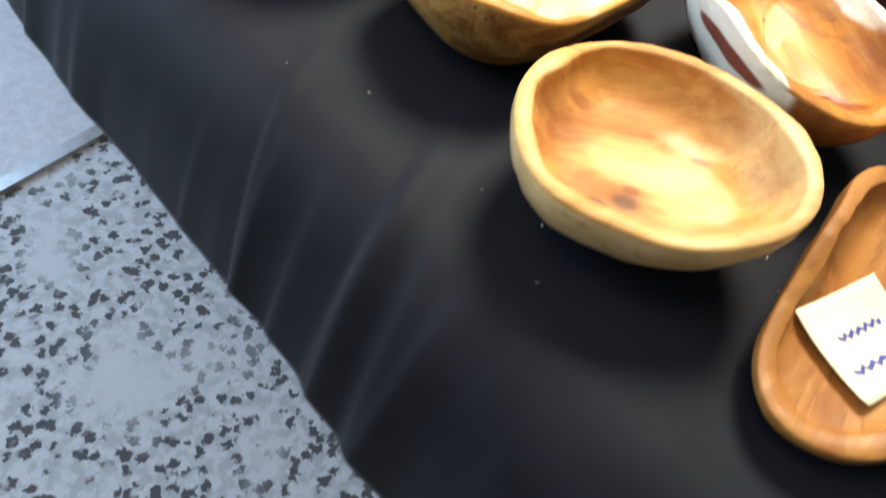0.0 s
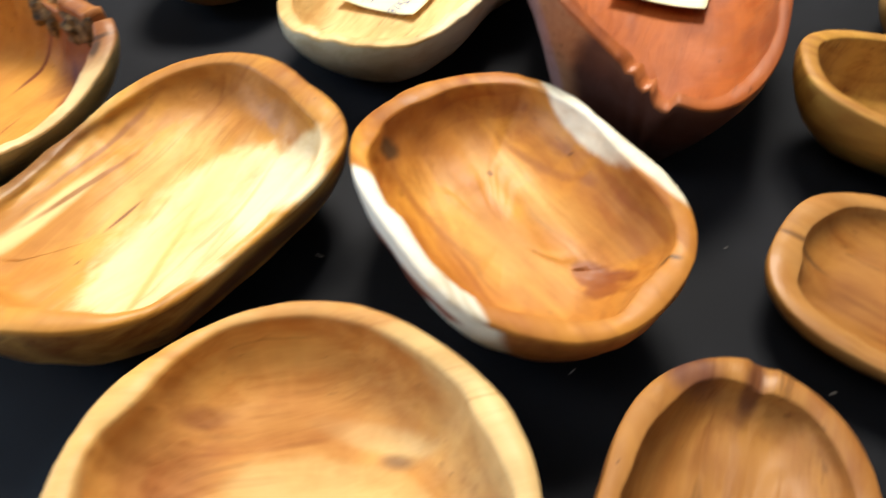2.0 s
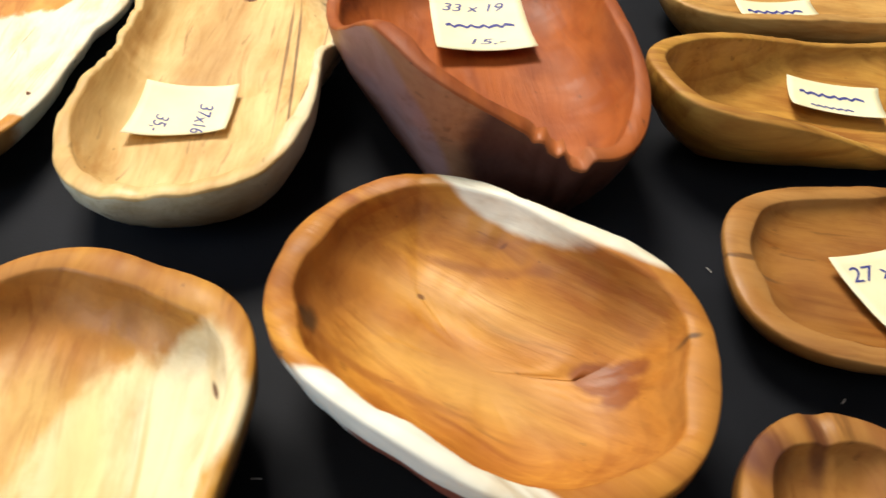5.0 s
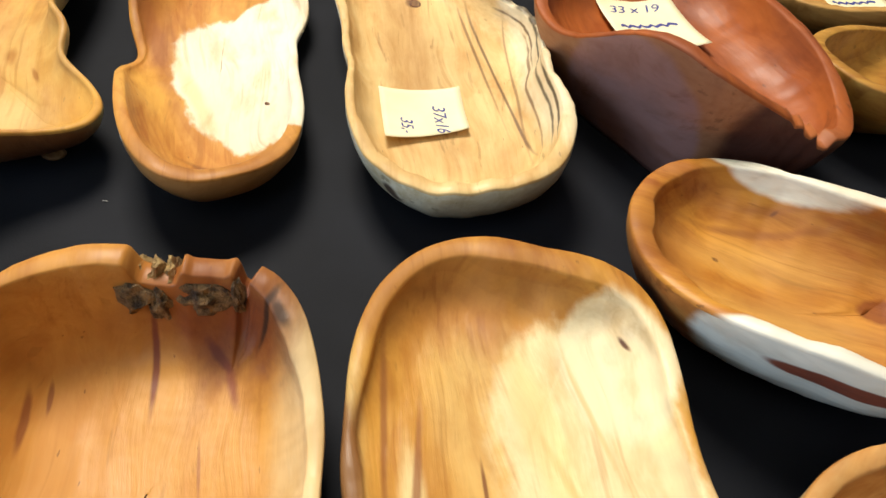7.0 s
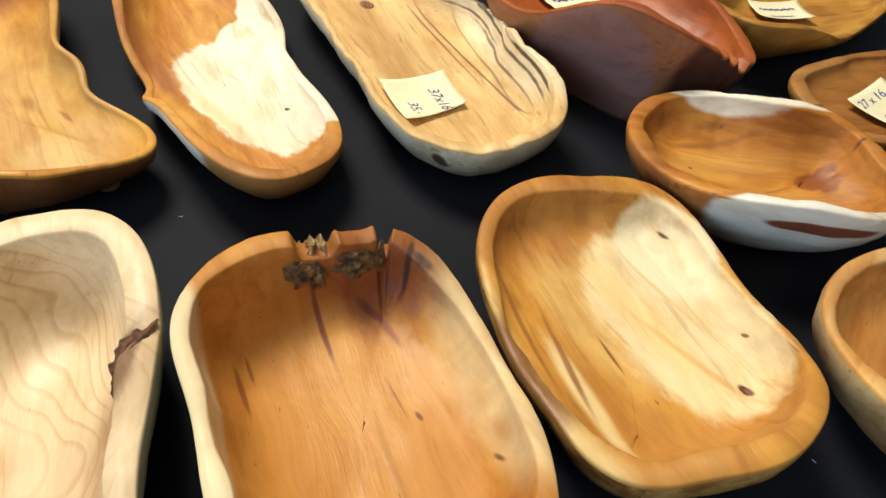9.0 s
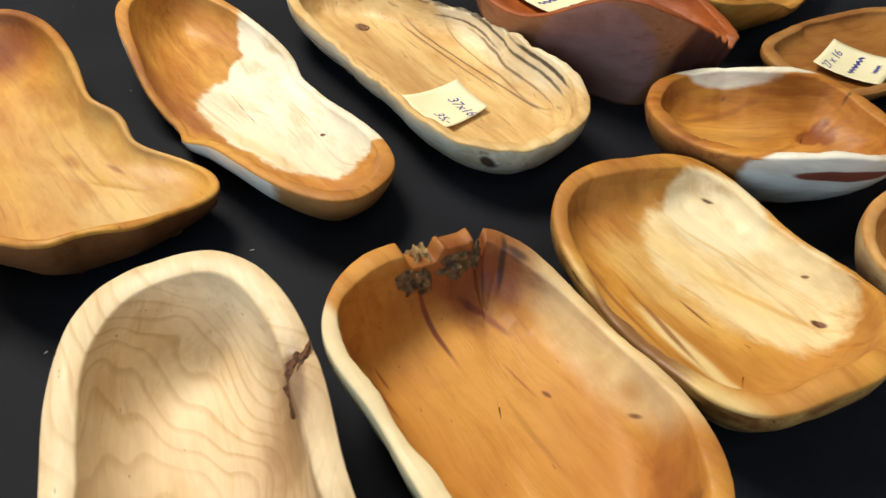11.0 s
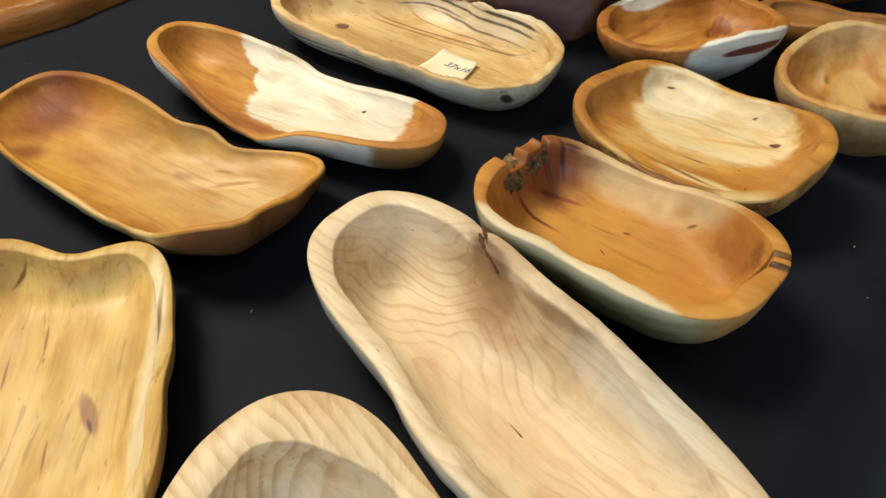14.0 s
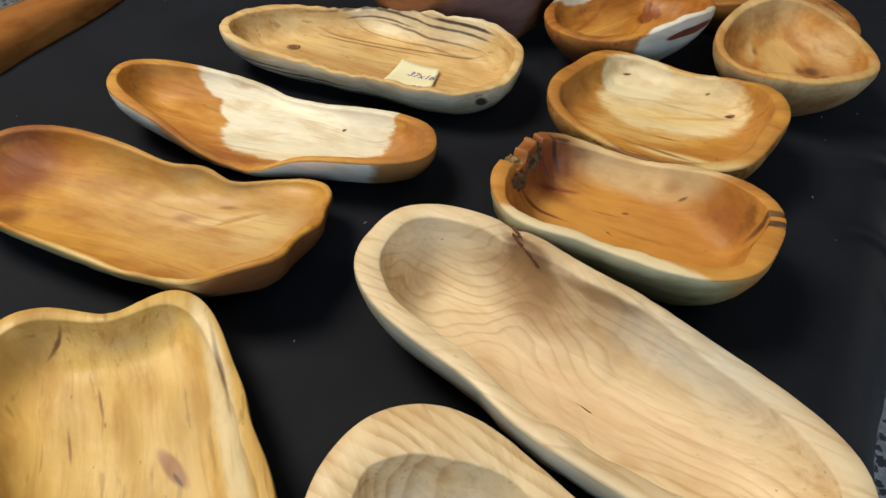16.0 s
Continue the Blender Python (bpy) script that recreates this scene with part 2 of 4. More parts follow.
# ---- table and cloth ----
def build_table():
    table = tagged(new("table"), "long display table under a black cloth", "table")
    wood_mat = plain("table_board", (0.3, 0.2, 0.11), (0.4, 0.28, 0.16), 12, 0.6)
    bm = bmesh.new()
    box(bm, -2.1, 1.7, 0.292, 1.278, TABLE - 0.040, TABLE - 0.012)
    bmesh.ops.bevel(bm, geom=bm.edges[:], offset=0.004, segments=2, affect="EDGES")
    top = part("tabletop", bm, wood_mat, table)
    for a in (-1.95, 1.5):
        for o in (0.33, 1.2):
            bm = bmesh.new()
            box(bm, a, a + 0.05, o, o + 0.05, 0.0, TABLE - 0.040)
            part("leg", bm, wood_mat, table)
    table.matrix_world = pose(0, 0, 0, 0, 0, -43.0)


def build_cloth():
    """One sheet: flat on the top, rounding over the front and back edges, drawn into slanting folds along the front."""
    no = 170
    stations = [-2.12 + 1.12 * k / 60 for k in range(60)] + [-1.0 + 1.4 * k / 520 for k in range(520)] + [0.4 + 1.32 * k / 70 for k in range(71)]
    na = len(stations) - 1
    verts, faces = [], []
    front, back = -0.252, -1.288
    fall = 0.13
    rng = random.Random(11)
    # folds: place along the front edge, slant, height, half width, reach inwards from the hem
    folds = [(-0.086, 0.34, 0.012, 0.008, 0.28), (-0.183, 0.40, 0.010, 0.008, 0.15), (-0.040, 0.10, 0.008, 0.009, 0.18)]
    folds += [(-0.98 + 0.047 * k + rng.uniform(-0.016, 0.016), rng.uniform(0.15, 0.65), 0.002 + 0.012 * rng.random() ** 2, rng.uniform(0.004, 0.014), rng.uniform(0.07, 0.22)) for k in range(28)]
    for a in stations:
        hem = 0.106 + 0.012 * (1 if a > 0 else math.exp(-(a / 0.12) ** 2)) + (0.06 * (a + 0.42) if -0.8 < a < -0.42 else -0.023 if a <= -0.8 else 0.0)
        for j in range(no + 1):
            u = j / no
            if u < 0.12:
                s = (0.12 - u) / 0.12
                o, z, hang = back - 0.04 * s - 0.01, TABLE - 0.25 * s, s
            elif u > 0.66:
                s = (u - 0.66) / 0.34
                hang = s
                o = front + hem * s ** 0.85
                z = TABLE - fall * s ** 2.0
            else:
                o = back + (front - back) * (u - 0.12) / 0.54
                z, hang = TABLE, 0.0
            lift = 0.0
            if u > 0.45:
                wob = 0.010 * noise.noise((a * 4, o * 9, 7.7))
                for at, slant, high, half, reach in folds:
                    off = (a + wob - at + slant * (-0.12 - o)) / half
                    if abs(off) < 6:
                        inward = max(0.0, min(1.0, 1 - (-0.12 - o) / reach))
                        # steep on one side, easing off on the other
                        lift += high * inward ** 1.6 * (math.exp(-off * off) if off < 0 else math.exp(-(off / 2.6) ** 2))
            z += lift + 0.0007 * noise.noise((a * 6, o * 6, 0.0)) * (1 if not hang else 0.3)
            o += hang * (0.005 * noise.noise((a * 6, 2.0, 0.4)) + lift * 0.5 - 0.004)
            verts.append(on_table(a, o, z))
    w = no + 1
    for i in range(na):
        for j in range(no):
            q = i * w + j
            faces.append((q, q + 1, q + w + 1, q + w))
    ob = mesh_object("tablecloth", verts, faces, CLOTH)
    s = ob.modifiers.new("thickness", "SOLIDIFY")
    s.thickness, s.offset = 0.0015, 0.0
    tagged(ob, "creased matt black cloth hanging over the table", "tablecloth")


build_table()
build_cloth()

# ---- carved bowls ----
# Outline: a rounded oblong of that size, made uneven by lobes (waves round the rim); rise: waves of the rim's height.
SHAPES = {
    'lv': dict(at=(0.356, 0.737), high=0.053, size=(0.368, 0.166), turn=-126.9, skew=0.5, square=2.37,
        lobes=[(-0.026, 0.010), (0.032, 0.011), (0.005, -0.065), (-0.011, 0.058), (-0.030, -0.030), (-0.011, 0.018), (-0.006, -0.005), (-0.003, -0.007)], rise=[(0.0041, 0.0033), (0.0031, 0.0044), (-0.0033, -0.0009)]),
    'h': dict(at=(0.242, 0.881), high=0.038, size=(0.357, 0.142), turn=-120.9, skew=2.0, square=2.81,
        lobes=[(-0.029, 0.013), (0.054, -0.135), (0.038, 0.018), (-0.010, -0.018), (0.018, 0.005), (0.020, -0.015), (-0.007, -0.002), (-0.006, -0.003)], rise=[(-0.0021, -0.0044), (0.0169, -0.0015), (-0.0034, -0.0076)]),
    'g': dict(at=(0.082, 0.954), high=0.052, size=(0.414, 0.136), turn=-122.5, skew=-2.5, square=3.51,
        lobes=[(-0.091, 0.057), (-0.083, 0.119), (-0.200, 0.004), (-0.055, -0.035), (-0.053, -0.025), (0.043, -0.034), (0.024, 0.022), (-0.001, 0.004)], rise=[(0.0049, -0.0013), (0.0098, -0.0080), (0.0037, -0.0019)]),
    'j': dict(at=(-0.1384, 0.9834), high=0.054, size=(0.362, 0.160), turn=-173.1, skew=0.8, square=2.99,
        lobes=[(0.049, -0.019), (-0.115, 0.082), (0.055, -0.022), (-0.107, -0.016), (0.018, 0.025), (-0.013, -0.018), (0.009, 0.002), (-0.003, 0.000)], rise=[(-0.0010, -0.0022), (0.0013, 0.0071), (-0.0023, -0.0000)]),
    'k': dict(at=(-0.312, 0.785), high=0.060, size=(0.283, 0.213), turn=-164.7, skew=-3.6, square=2.12,
        lobes=[(0.013, -0.001), (0.015, 0.006), (-0.047, -0.001), (0.028, -0.004), (-0.007, 0.002), (0.001, -0.000), (0.000, -0.000), (-0.000, 0.000)], rise=[(-0.0037, 0.0009), (0.0054, -0.0022), (-0.0011, 0.0006)]),
    'i': dict(at=(-0.149, 0.674), high=0.075, size=(0.366, 0.146), turn=-138.5, skew=-2.3, square=2.96,
        lobes=[(0.017, -0.004), (0.033, -0.048), (-0.027, 0.018), (0.027, -0.015), (0.004, -0.005), (-0.001, 0.001), (0.001, -0.003), (-0.001, 0.000)], rise=[(-0.0046, 0.0008), (-0.0024, -0.0040), (-0.0017, -0.0007)]),
    'e': dict(at=(0.010, 0.584), high=0.073, size=(0.271, 0.156), turn=-129.0, skew=-7.8, square=2.78,
        lobes=[(0.078, -0.013), (-0.104, 0.035), (0.048, 0.003), (-0.021, -0.028), (-0.001, 0.009), (0.005, -0.002), (0.001, -0.002), (-0.003, 0.002)], rise=[(0.0030, -0.0128), (0.0058, 0.0041), (-0.0006, 0.0021)]),
    'f': dict(at=(0.135, 0.467), high=0.061, size=(0.264, 0.154), turn=-125.5, skew=-21.4, square=2.72,
        lobes=[(-0.083, -0.008), (-0.112, 0.093), (-0.002, -0.013), (-0.019, -0.038), (0.015, -0.001), (0.000, -0.009), (-0.003, 0.004), (-0.002, 0.002)], rise=[(0.0020, 0.0088), (0.0073, 0.0066), (0.0006, 0.0016)]),
    'b2': dict(at=(0.336, 0.429), high=0.073, size=(0.211, 0.156), turn=-71.1, skew=15.5, square=2.36,
        lobes=[(0.003, -0.002), (-0.034, -0.111), (0.026, 0.020), (-0.008, 0.031), (-0.006, -0.000), (0.003, -0.000), (-0.003, -0.002), (0.000, -0.002)], rise=[(0.0016, -0.0060), (-0.0057, 0.0042), (-0.0010, 0.0006)]),
    'c': dict(at=(0.214, 0.284), high=0.073, size=(0.180, 0.167), turn=-1.3, skew=2.0, square=2.18,
        lobes=[(-0.004, 0.004), (-0.011, -0.026), (-0.006, -0.043), (0.009, -0.002), (0.003, -0.001), (-0.005, -0.001), (0.002, 0.004), (0.001, 0.000)], rise=[(0.0046, -0.0028), (0.0050, -0.0009), (0.0005, -0.0001)]),
    'red': dict(at=(0.479, 0.593), high=0.091, size=(0.301, 0.180), turn=-122.8, skew=-1.8, square=2.82,
        lobes=[(-0.121, -0.003), (-0.087, 0.074), (0.018, 0.031), (-0.021, -0.019), (0.001, 0.003), (-0.003, 0.001), (-0.002, 0.001), (-0.001, 0.001)], rise=[(0.0056, -0.0083), (0.0047, -0.0126), (-0.0044, -0.0084)]),
    'm': dict(at=(0.596, 0.309), high=0.031, size=(0.266, 0.157), turn=-50.2, skew=9.3, square=3.07,
        lobes=[(0.019, -0.000), (-0.004, -0.023), (-0.042, -0.009), (0.033, 0.019), (0.005, -0.006), (-0.006, 0.002), (0.002, -0.000), (-0.000, -0.000)], rise=[(0.0001, -0.0007), (0.0044, 0.0000), (0.0008, -0.0002)]),
    'n': dict(at=(0.371, 0.216), high=0.041, size=(0.236, 0.125), turn=-125.0, skew=-2.9, square=2.26,
        lobes=[(-0.001, -0.008), (0.014, 0.036), (-0.001, -0.028), (0.002, -0.020), (0.015, -0.008), (-0.003, -0.007), (-0.001, -0.001), (0.000, 0.000)], rise=[(-0.0052, -0.0075), (-0.0069, 0.0045), (-0.0014, 0.0045)]),
    'boat': dict(at=(0.703, 0.442), high=0.045, size=(0.338, 0.134), turn=-50.9, skew=26.2, square=2.75,
        lobes=[(-0.004, 0.004), (-0.014, -0.008), (0.015, -0.006), (0.000, 0.003), (-0.003, 0.002), (0.001, -0.002), (-0.000, 0.001), (-0.000, -0.000)], rise=[(-0.0140, 0.0038), (0.0099, -0.0000), (-0.0017, -0.0022)]),
    'o': dict(at=(0.816, 0.553), high=0.048, size=(0.277, 0.144), turn=-43.8, skew=8.0, square=2.88,
        lobes=[(0.004, -0.000), (-0.013, -0.007), (0.006, 0.003), (-0.005, 0.004), (0.005, -0.003), (-0.002, 0.001), (0.001, 0.000), (-0.000, -0.000)], rise=[(0.0002, 0.0001), (-0.0008, -0.0001), (0.0008, 0.0007)]),
    'p': dict(at=(0.585, 0.115), high=0.055, size=(0.24, 0.15), turn=-60.0, skew=0.0, square=2.4,
        lobes=[(0.0, 0.01), (0.02, 0.0), (0.01, -0.02)], rise=[(0.002, 0.0), (0.004, 0.0)]),
}


def smooth_ring(p, k):
    return p * (1 - k) + (np.roll(p, 1, 0) + np.roll(p, -1, 0)) * (k / 2)


def hull_levels(flat, step, count):
    """The outline moved inwards again and again by one step."""
    levels = [flat]
    p = flat
    for _ in range(count):
        t = np.roll(p, -1, 0) - np.roll(p, 1, 0)
        nrm = np.stack([-t[:, 1], t[:, 0]], 1)
        nrm /= np.linalg.norm(nrm, axis=1)[:, None] + 1e-9
        p = p + nrm * step
        for _ in range(3):
            p = smooth_ring(p, 0.5)
        levels.append(p)
    return np.array(levels)


def bowl(key, name, label, material, rim=0.012, under=0.03, hull=1.9, run=0.03, floor=0.016, dents=(), count=220, chatter=0.001, soft=0.0017, ends=0.15, dish=0.003, rough_rim=0.0005, seed=1, category="wooden bowl", outer=None):
    s = SHAPES[key]
    th = np.linspace(0, 2 * math.pi, count, endpoint=False)
    ln, wd = s["size"]
    sq = s["square"]
    r = (np.abs(np.cos(th) / (ln / 2)) ** sq + np.abs(np.sin(th) / (wd / 2)) ** sq) ** (-1 / sq)
    r = r * (1 + sum(a * np.cos((k + 1) * th) + b * np.sin((k + 1) * th) for k, (a, b) in enumerate(s["lobes"])))
    top = s["high"] + sum(a * np.cos((k + 1) * th) + b * np.sin((k + 1) * th) for k, (a, b) in enumerate(s["rise"]))
    fine = np.array([noise.noise((math.cos(t) * 3 + seed, math.sin(t) * 3, 0.5)) for t in th])
    finer = np.array([noise.noise((math.cos(t) * 14 + seed, math.sin(t) * 14, 2.5)) for t in th])
    top = top + 0.0012 * fine + rough_rim * finer
    r = r * (1 + 0.004 * fine + rough_rim * 1.2 * finer)
    cut = np.zeros(count)
    for at, half, deep, power in dents:
        off = (np.degrees(th) + s["skew"] - at + 180) % 360 - 180
        cut = np.maximum(cut, deep * np.exp(-np.abs(off / half) ** power))
    top = top - cut
    lean = th + radians(s["skew"])
    flat = np.stack([r * np.cos(lean), r * np.sin(lean)], 1)
    lev = hull_levels(flat, 0.002, 40)

    def ring(inset, z):
        inset = np.clip(np.broadcast_to(inset, (count,)) / 0.002, 0, 39.99)
        i = inset.astype(int)
        f = (inset - i)[:, None]
        n = np.arange(count)
        xy = lev[i, n] * (1 - f) + lev[i + 1, n] * f
        return np.concatenate([xy, np.broadcast_to(z, (count,))[:, None]], 1)

    wide = rim * (1 + 0.35 * fine + 0.04 * finer) * (1 + ends * np.cos(2 * th))
    rings = []
    for q in (0.0, 0.04, 0.12, 0.24, 0.4, 0.58, 0.76, 0.9):
        facet = 0.0012 * np.array([noise.noise((math.cos(t) * 5 + seed, math.sin(t) * 5, q * 4)) for t in th])
        rings.append(ring(np.maximum(under * (1 - q) ** hull - 0.002 * math.sin(q * math.pi) + facet * (q > 0) + 0.002 * (1 - q), 0), (top - soft * 1.3) * q))
    rings.append(ring(0.0001, top - soft * 1.3))
    rings.append(ring(soft * 0.22, top - soft * 0.5))
    rings.append(ring(soft * 0.6, top - soft * 0.12))
    rings.append(ring(wide * 0.45, top + 0.0003))
    rings.append(ring(wide - soft * 0.7, top - soft * 0.08))
    rings.append(ring(wide - soft * 0.25, top - soft * 0.42))
    rings.append(ring(wide, top - soft * 1.2))
    bottom = floor
    for q in (0.12, 0.25, 0.4, 0.55, 0.7, 0.85, 1.0):
        a = q * math.pi / 2
        gouge = np.array([noise.noise((math.cos(t) * 7 + seed, math.sin(t) * 7, q * 3)) for t in th])
        g = ring(wide + run * (1 - math.cos(a)) ** 0.9 + chatter * gouge, (top - soft * 1.2) * (1 - math.sin(a)) + bottom * math.sin(a))
        rings.append(g)
    last = rings[-1]
    mid = last.mean(0)
    for q in (0.8, 0.6, 0.4, 0.2):
        g = mid + (last - mid) * q
        g[:, 2] = bottom - dish * (1 - q * q) + np.array([0.0006 * noise.noise((p[0] * 40 + seed, p[1] * 40, 0.3)) for p in g])
        rings.append(g)
    verts = np.concatenate(rings + [np.array([[mid[0], mid[1], bottom - dish], [*rings[0].mean(0)[:2], 0.0]])])
    faces = []
    n = count
    for k in range(len(rings) - 1):
        for i in range(n):
            j = (i + 1) % n
            faces.append((k * n + i, k * n + j, (k + 1) * n + j, (k + 1) * n + i))
    e, b = len(verts) - 2, len(verts) - 1
    for i in range(n):
        j = (i + 1) % n
        faces.append(((len(rings) - 1) * n + i, (len(rings) - 1) * n + j, e))
        faces.append((j, i, b))
    ob = mesh_object(name, verts, faces, material)
    if outer:
        ob.data.materials.append(outer)
        for p in ob.data.polygons[:8 * n]:
            p.material_index = 1
    ob.matrix_world = pose(s["at"][0], s["at"][1], TABLE + 0.0012, 0, 0, s["turn"])
    return tagged(ob, label, category, "carved wooden bowls on the table")


DARK = (0.10, 0.045, 0.022)
BLACK = (0.025, 0.016, 0.012)

lv_wood = wood("spalted_maple", (0.73, 0.52, 0.23), (0.54, 0.31, 0.10), rings=0.012, ring=0.2, blot=0.45, grain=0.5, mottle=0.45, seed=1.0, patches=[
    ((0.02, 0.090, 0.05), (0.20, 0.032, 0.04), 0, (0.82, 0.70, 0.46), 0.9, 0.3, 0.4),
    ((0.02, 0.048, 0.020), (0.13, 0.0012, 0.010), 4, DARK, 0.8, 0.6, 0.6),
    ((0.0, 0.08, 0.046), (0.16, 0.04, 0.0016), 0, BLACK, 0.85, 0.6, 1.6),
    ((-0.04, 0.036, 0.018), (0.09, 0.0012, 0.006), 3, (0.22, 0.12, 0.05), 0.8, 0.5, 0.5),
    ((0.085, 0.082, 0.056), (0.05, 0.04, 0.0022), 0, BLACK, 0.9, 0.4, 1.4),
    ((-0.06, 0.084, 0.036), (0.06, 0.04, 0.0014), 0, DARK, 0.85, 0.5, 1.5),
    ((-0.126, -0.008, 0.02), (0.008, 0.006, 0.02), 0, (0.13, 0.06, 0.03), 0.95, 0.3, 0.2),
    ((-0.04, -0.02, 0.02), (0.09, 0.02, 0.02), 3, (0.46, 0.24, 0.075), 0.6, 0.6, 0.5),
    ((0.00, 0.060, 0.024), (0.10, 0.0010, 0.008), -5, (0.2, 0.1, 0.04), 0.7, 0.6, 0.7),
    ((0.03, 0.07, 0.032), (0.10, 0.03, 0.0012), 0, (0.18, 0.09, 0.04), 0.8, 0.6, 1.4),
    ((0.156, -0.066, 0.036), (0.005, 0.010, 0.008), 0, (0.08, 0.035, 0.02), 0.95, 0.3, 0.4),
    ((0.025, -0.03, 0.02), (0.018, 0.004, 0.02), 60, DARK, 0.85, 0.4, 0.5),
    ((0.15, 0.0, 0.05), (0.012, 0.08, 0.02), 0, (0.56, 0.33, 0.11), 0.6, 0.5, 0.6)])
h_wood = wood("yew_sapwood", (0.66, 0.35, 0.075), (0.44, 0.165, 0.026), rings=0.006, ring=0.22, blot=0.7, grain=0.28, seed=2.3, patches=[
    ((-0.06, -0.052, 0.028), (0.05, 0.014, 0.03), 10, (0.40, 0.14, 0.03), 0.7, 0.7, 0.8),
    ((-0.02, -0.05, 0.03), (0.12, 0.008, 0.03), 12, (0.34, 0.11, 0.03), 0.6, 0.5, 0.5),
    ((0.035, 0.022, 0.02), (0.100, 0.056, 0.08), 9, (0.88, 0.80, 0.59), 0.98, 0.05, 0.22),
    ((-0.028, 0.076, 0.03), (0.108, 0.036, 0.06), -2, (0.88, 0.80, 0.60), 0.98, 0.05, 0.16),
    ((0.098, 0.055, 0.02), (0.038, 0.042, 0.06), 0, (0.88, 0.80, 0.60), 0.98, 0.06, 0.2),
    ((-0.035, 0.040, 0.02), (0.055, 0.036, 0.06), -30, (0.88, 0.80, 0.60), 0.98, 0.06, 0.25),
    ((0.055, -0.020, 0.012), (0.050, 0.006, 0.03), 14, (0.78, 0.60, 0.30), 0.7, 0.6, 0.6),
    ((0.178, 0.0, 0.02), (0.036, 0.09, 0.06), 0, (0.47, 0.20, 0.045), 0.85, 0.22, 0.3),
    ((0.076, 0.033, 0.012), (0.0028, 0.0016, 0.01), 40, (0.14, 0.05, 0.02), 0.9, 0.3, 0.2),
    ((-0.157, -0.003, 0.05), (0.008, 0.006, 0.02), 20, BLACK, 0.95, 0.3, 0.3),
    ((0.145, -0.012, 0.04), (0.026, 0.0028, 0.03), 60, (0.2, 0.07, 0.02), 0.75, 0.5, 0.5),
    ((0.158, -0.006, 0.04), (0.020, 0.0018, 0.03), 50, (0.2, 0.07, 0.02), 0.7, 0.5, 0.5)])
b2_wood = wood("plum_with_sapwood", (0.60, 0.275, 0.042), (0.35, 0.11, 0.012), rings=0.009, ring=0.32, blot=0.65, grain=0.4, pith=(0.02, 0.15), slope=0.05, warp=0.012, seed=3.1, patches=[
    ((0.0, -0.012, 0.028), (0.070, 0.016, 0.02), 8, (0.71, 0.42, 0.11), 0.6, 0.8, 0.6),
    ((-0.02, 0.026, 0.028), (0.060, 0.012, 0.02), 12, (0.70, 0.40, 0.10), 0.5, 0.8, 0.6),
    ((-0.082, -0.012, 0.05), (0.030, 0.040, 0.04), 0, (0.34, 0.125, 0.026), 0.75, 0.6, 0.5),
    ((-0.088, 0.050, 0.07), (0.040, 0.008, 0.03), 12, (0.38, 0.135, 0.03), 0.75, 0.5, 0.5),
    ((0.072, 0.030, 0.04), (0.030, 0.030, 0.04), 10, (0.46, 0.18, 0.03), 0.5, 0.8, 0.9),
    ((0.092, 0.0, 0.06), (0.022, 0.06, 0.04), 0, (0.48, 0.20, 0.04), 0.6, 0.6, 0.5),
    ((0.054, 0.024, 0.032), (0.012, 0.008, 0.03), 30, (0.24, 0.066, 0.014), 0.88, 0.3, 1.1),
    ((0.068, 0.020, 0.034), (0.011, 0.007, 0.03), 70, (0.24, 0.066, 0.014), 0.88, 0.3, 1.1),
    ((0.064, 0.033, 0.034), (0.008, 0.006, 0.03), 10, (0.24, 0.066, 0.014), 0.88, 0.3, 1.1),
    ((0.082, 0.042, 0.060), (0.004, 0.0014, 0.02), 40, (0.06, 0.03, 0.015), 0.8, 0.5, 0.5),
    ((-0.020, 0.048, 0.034), (0.050, 0.0022, 0.03), 14, (0.34, 0.12, 0.025), 0.7, 0.7, 0.5),
    ((-0.010, 0.062, 0.040), (0.045, 0.0018, 0.03), 10, (0.38, 0.14, 0.03), 0.7, 0.7, 0.5),
    ((-0.030, -0.036, 0.034), (0.045, 0.0026, 0.03), 10, (0.36, 0.13, 0.026), 0.75, 0.7, 0.5),
    ((-0.015, 0.083, 0.07), (0.085, 0.022, 0.03), -3, (0.86, 0.80, 0.62), 0.98, 0.08, 0.12),
    ((0.03, -0.086, 0.085), (0.10, 0.026, 0.03), 2, (0.86, 0.82, 0.68), 0.98, 0.06, 0.10),
    ((-0.044, 0.019, 0.028), (0.0022, 0.0016, 0.02), 0, (0.16, 0.06, 0.02), 0.85, 0.4, 0.4),
    ((-0.020, 0.060, 0.034), (0.0026, 0.0014, 0.02), 20, (0.16, 0.06, 0.02), 0.85, 0.4, 0.4),
    ((-0.066, -0.044, 0.055), (0.005, 0.012, 0.012), 20, (0.05, 0.03, 0.015), 0.85, 0.4, 0.8)])
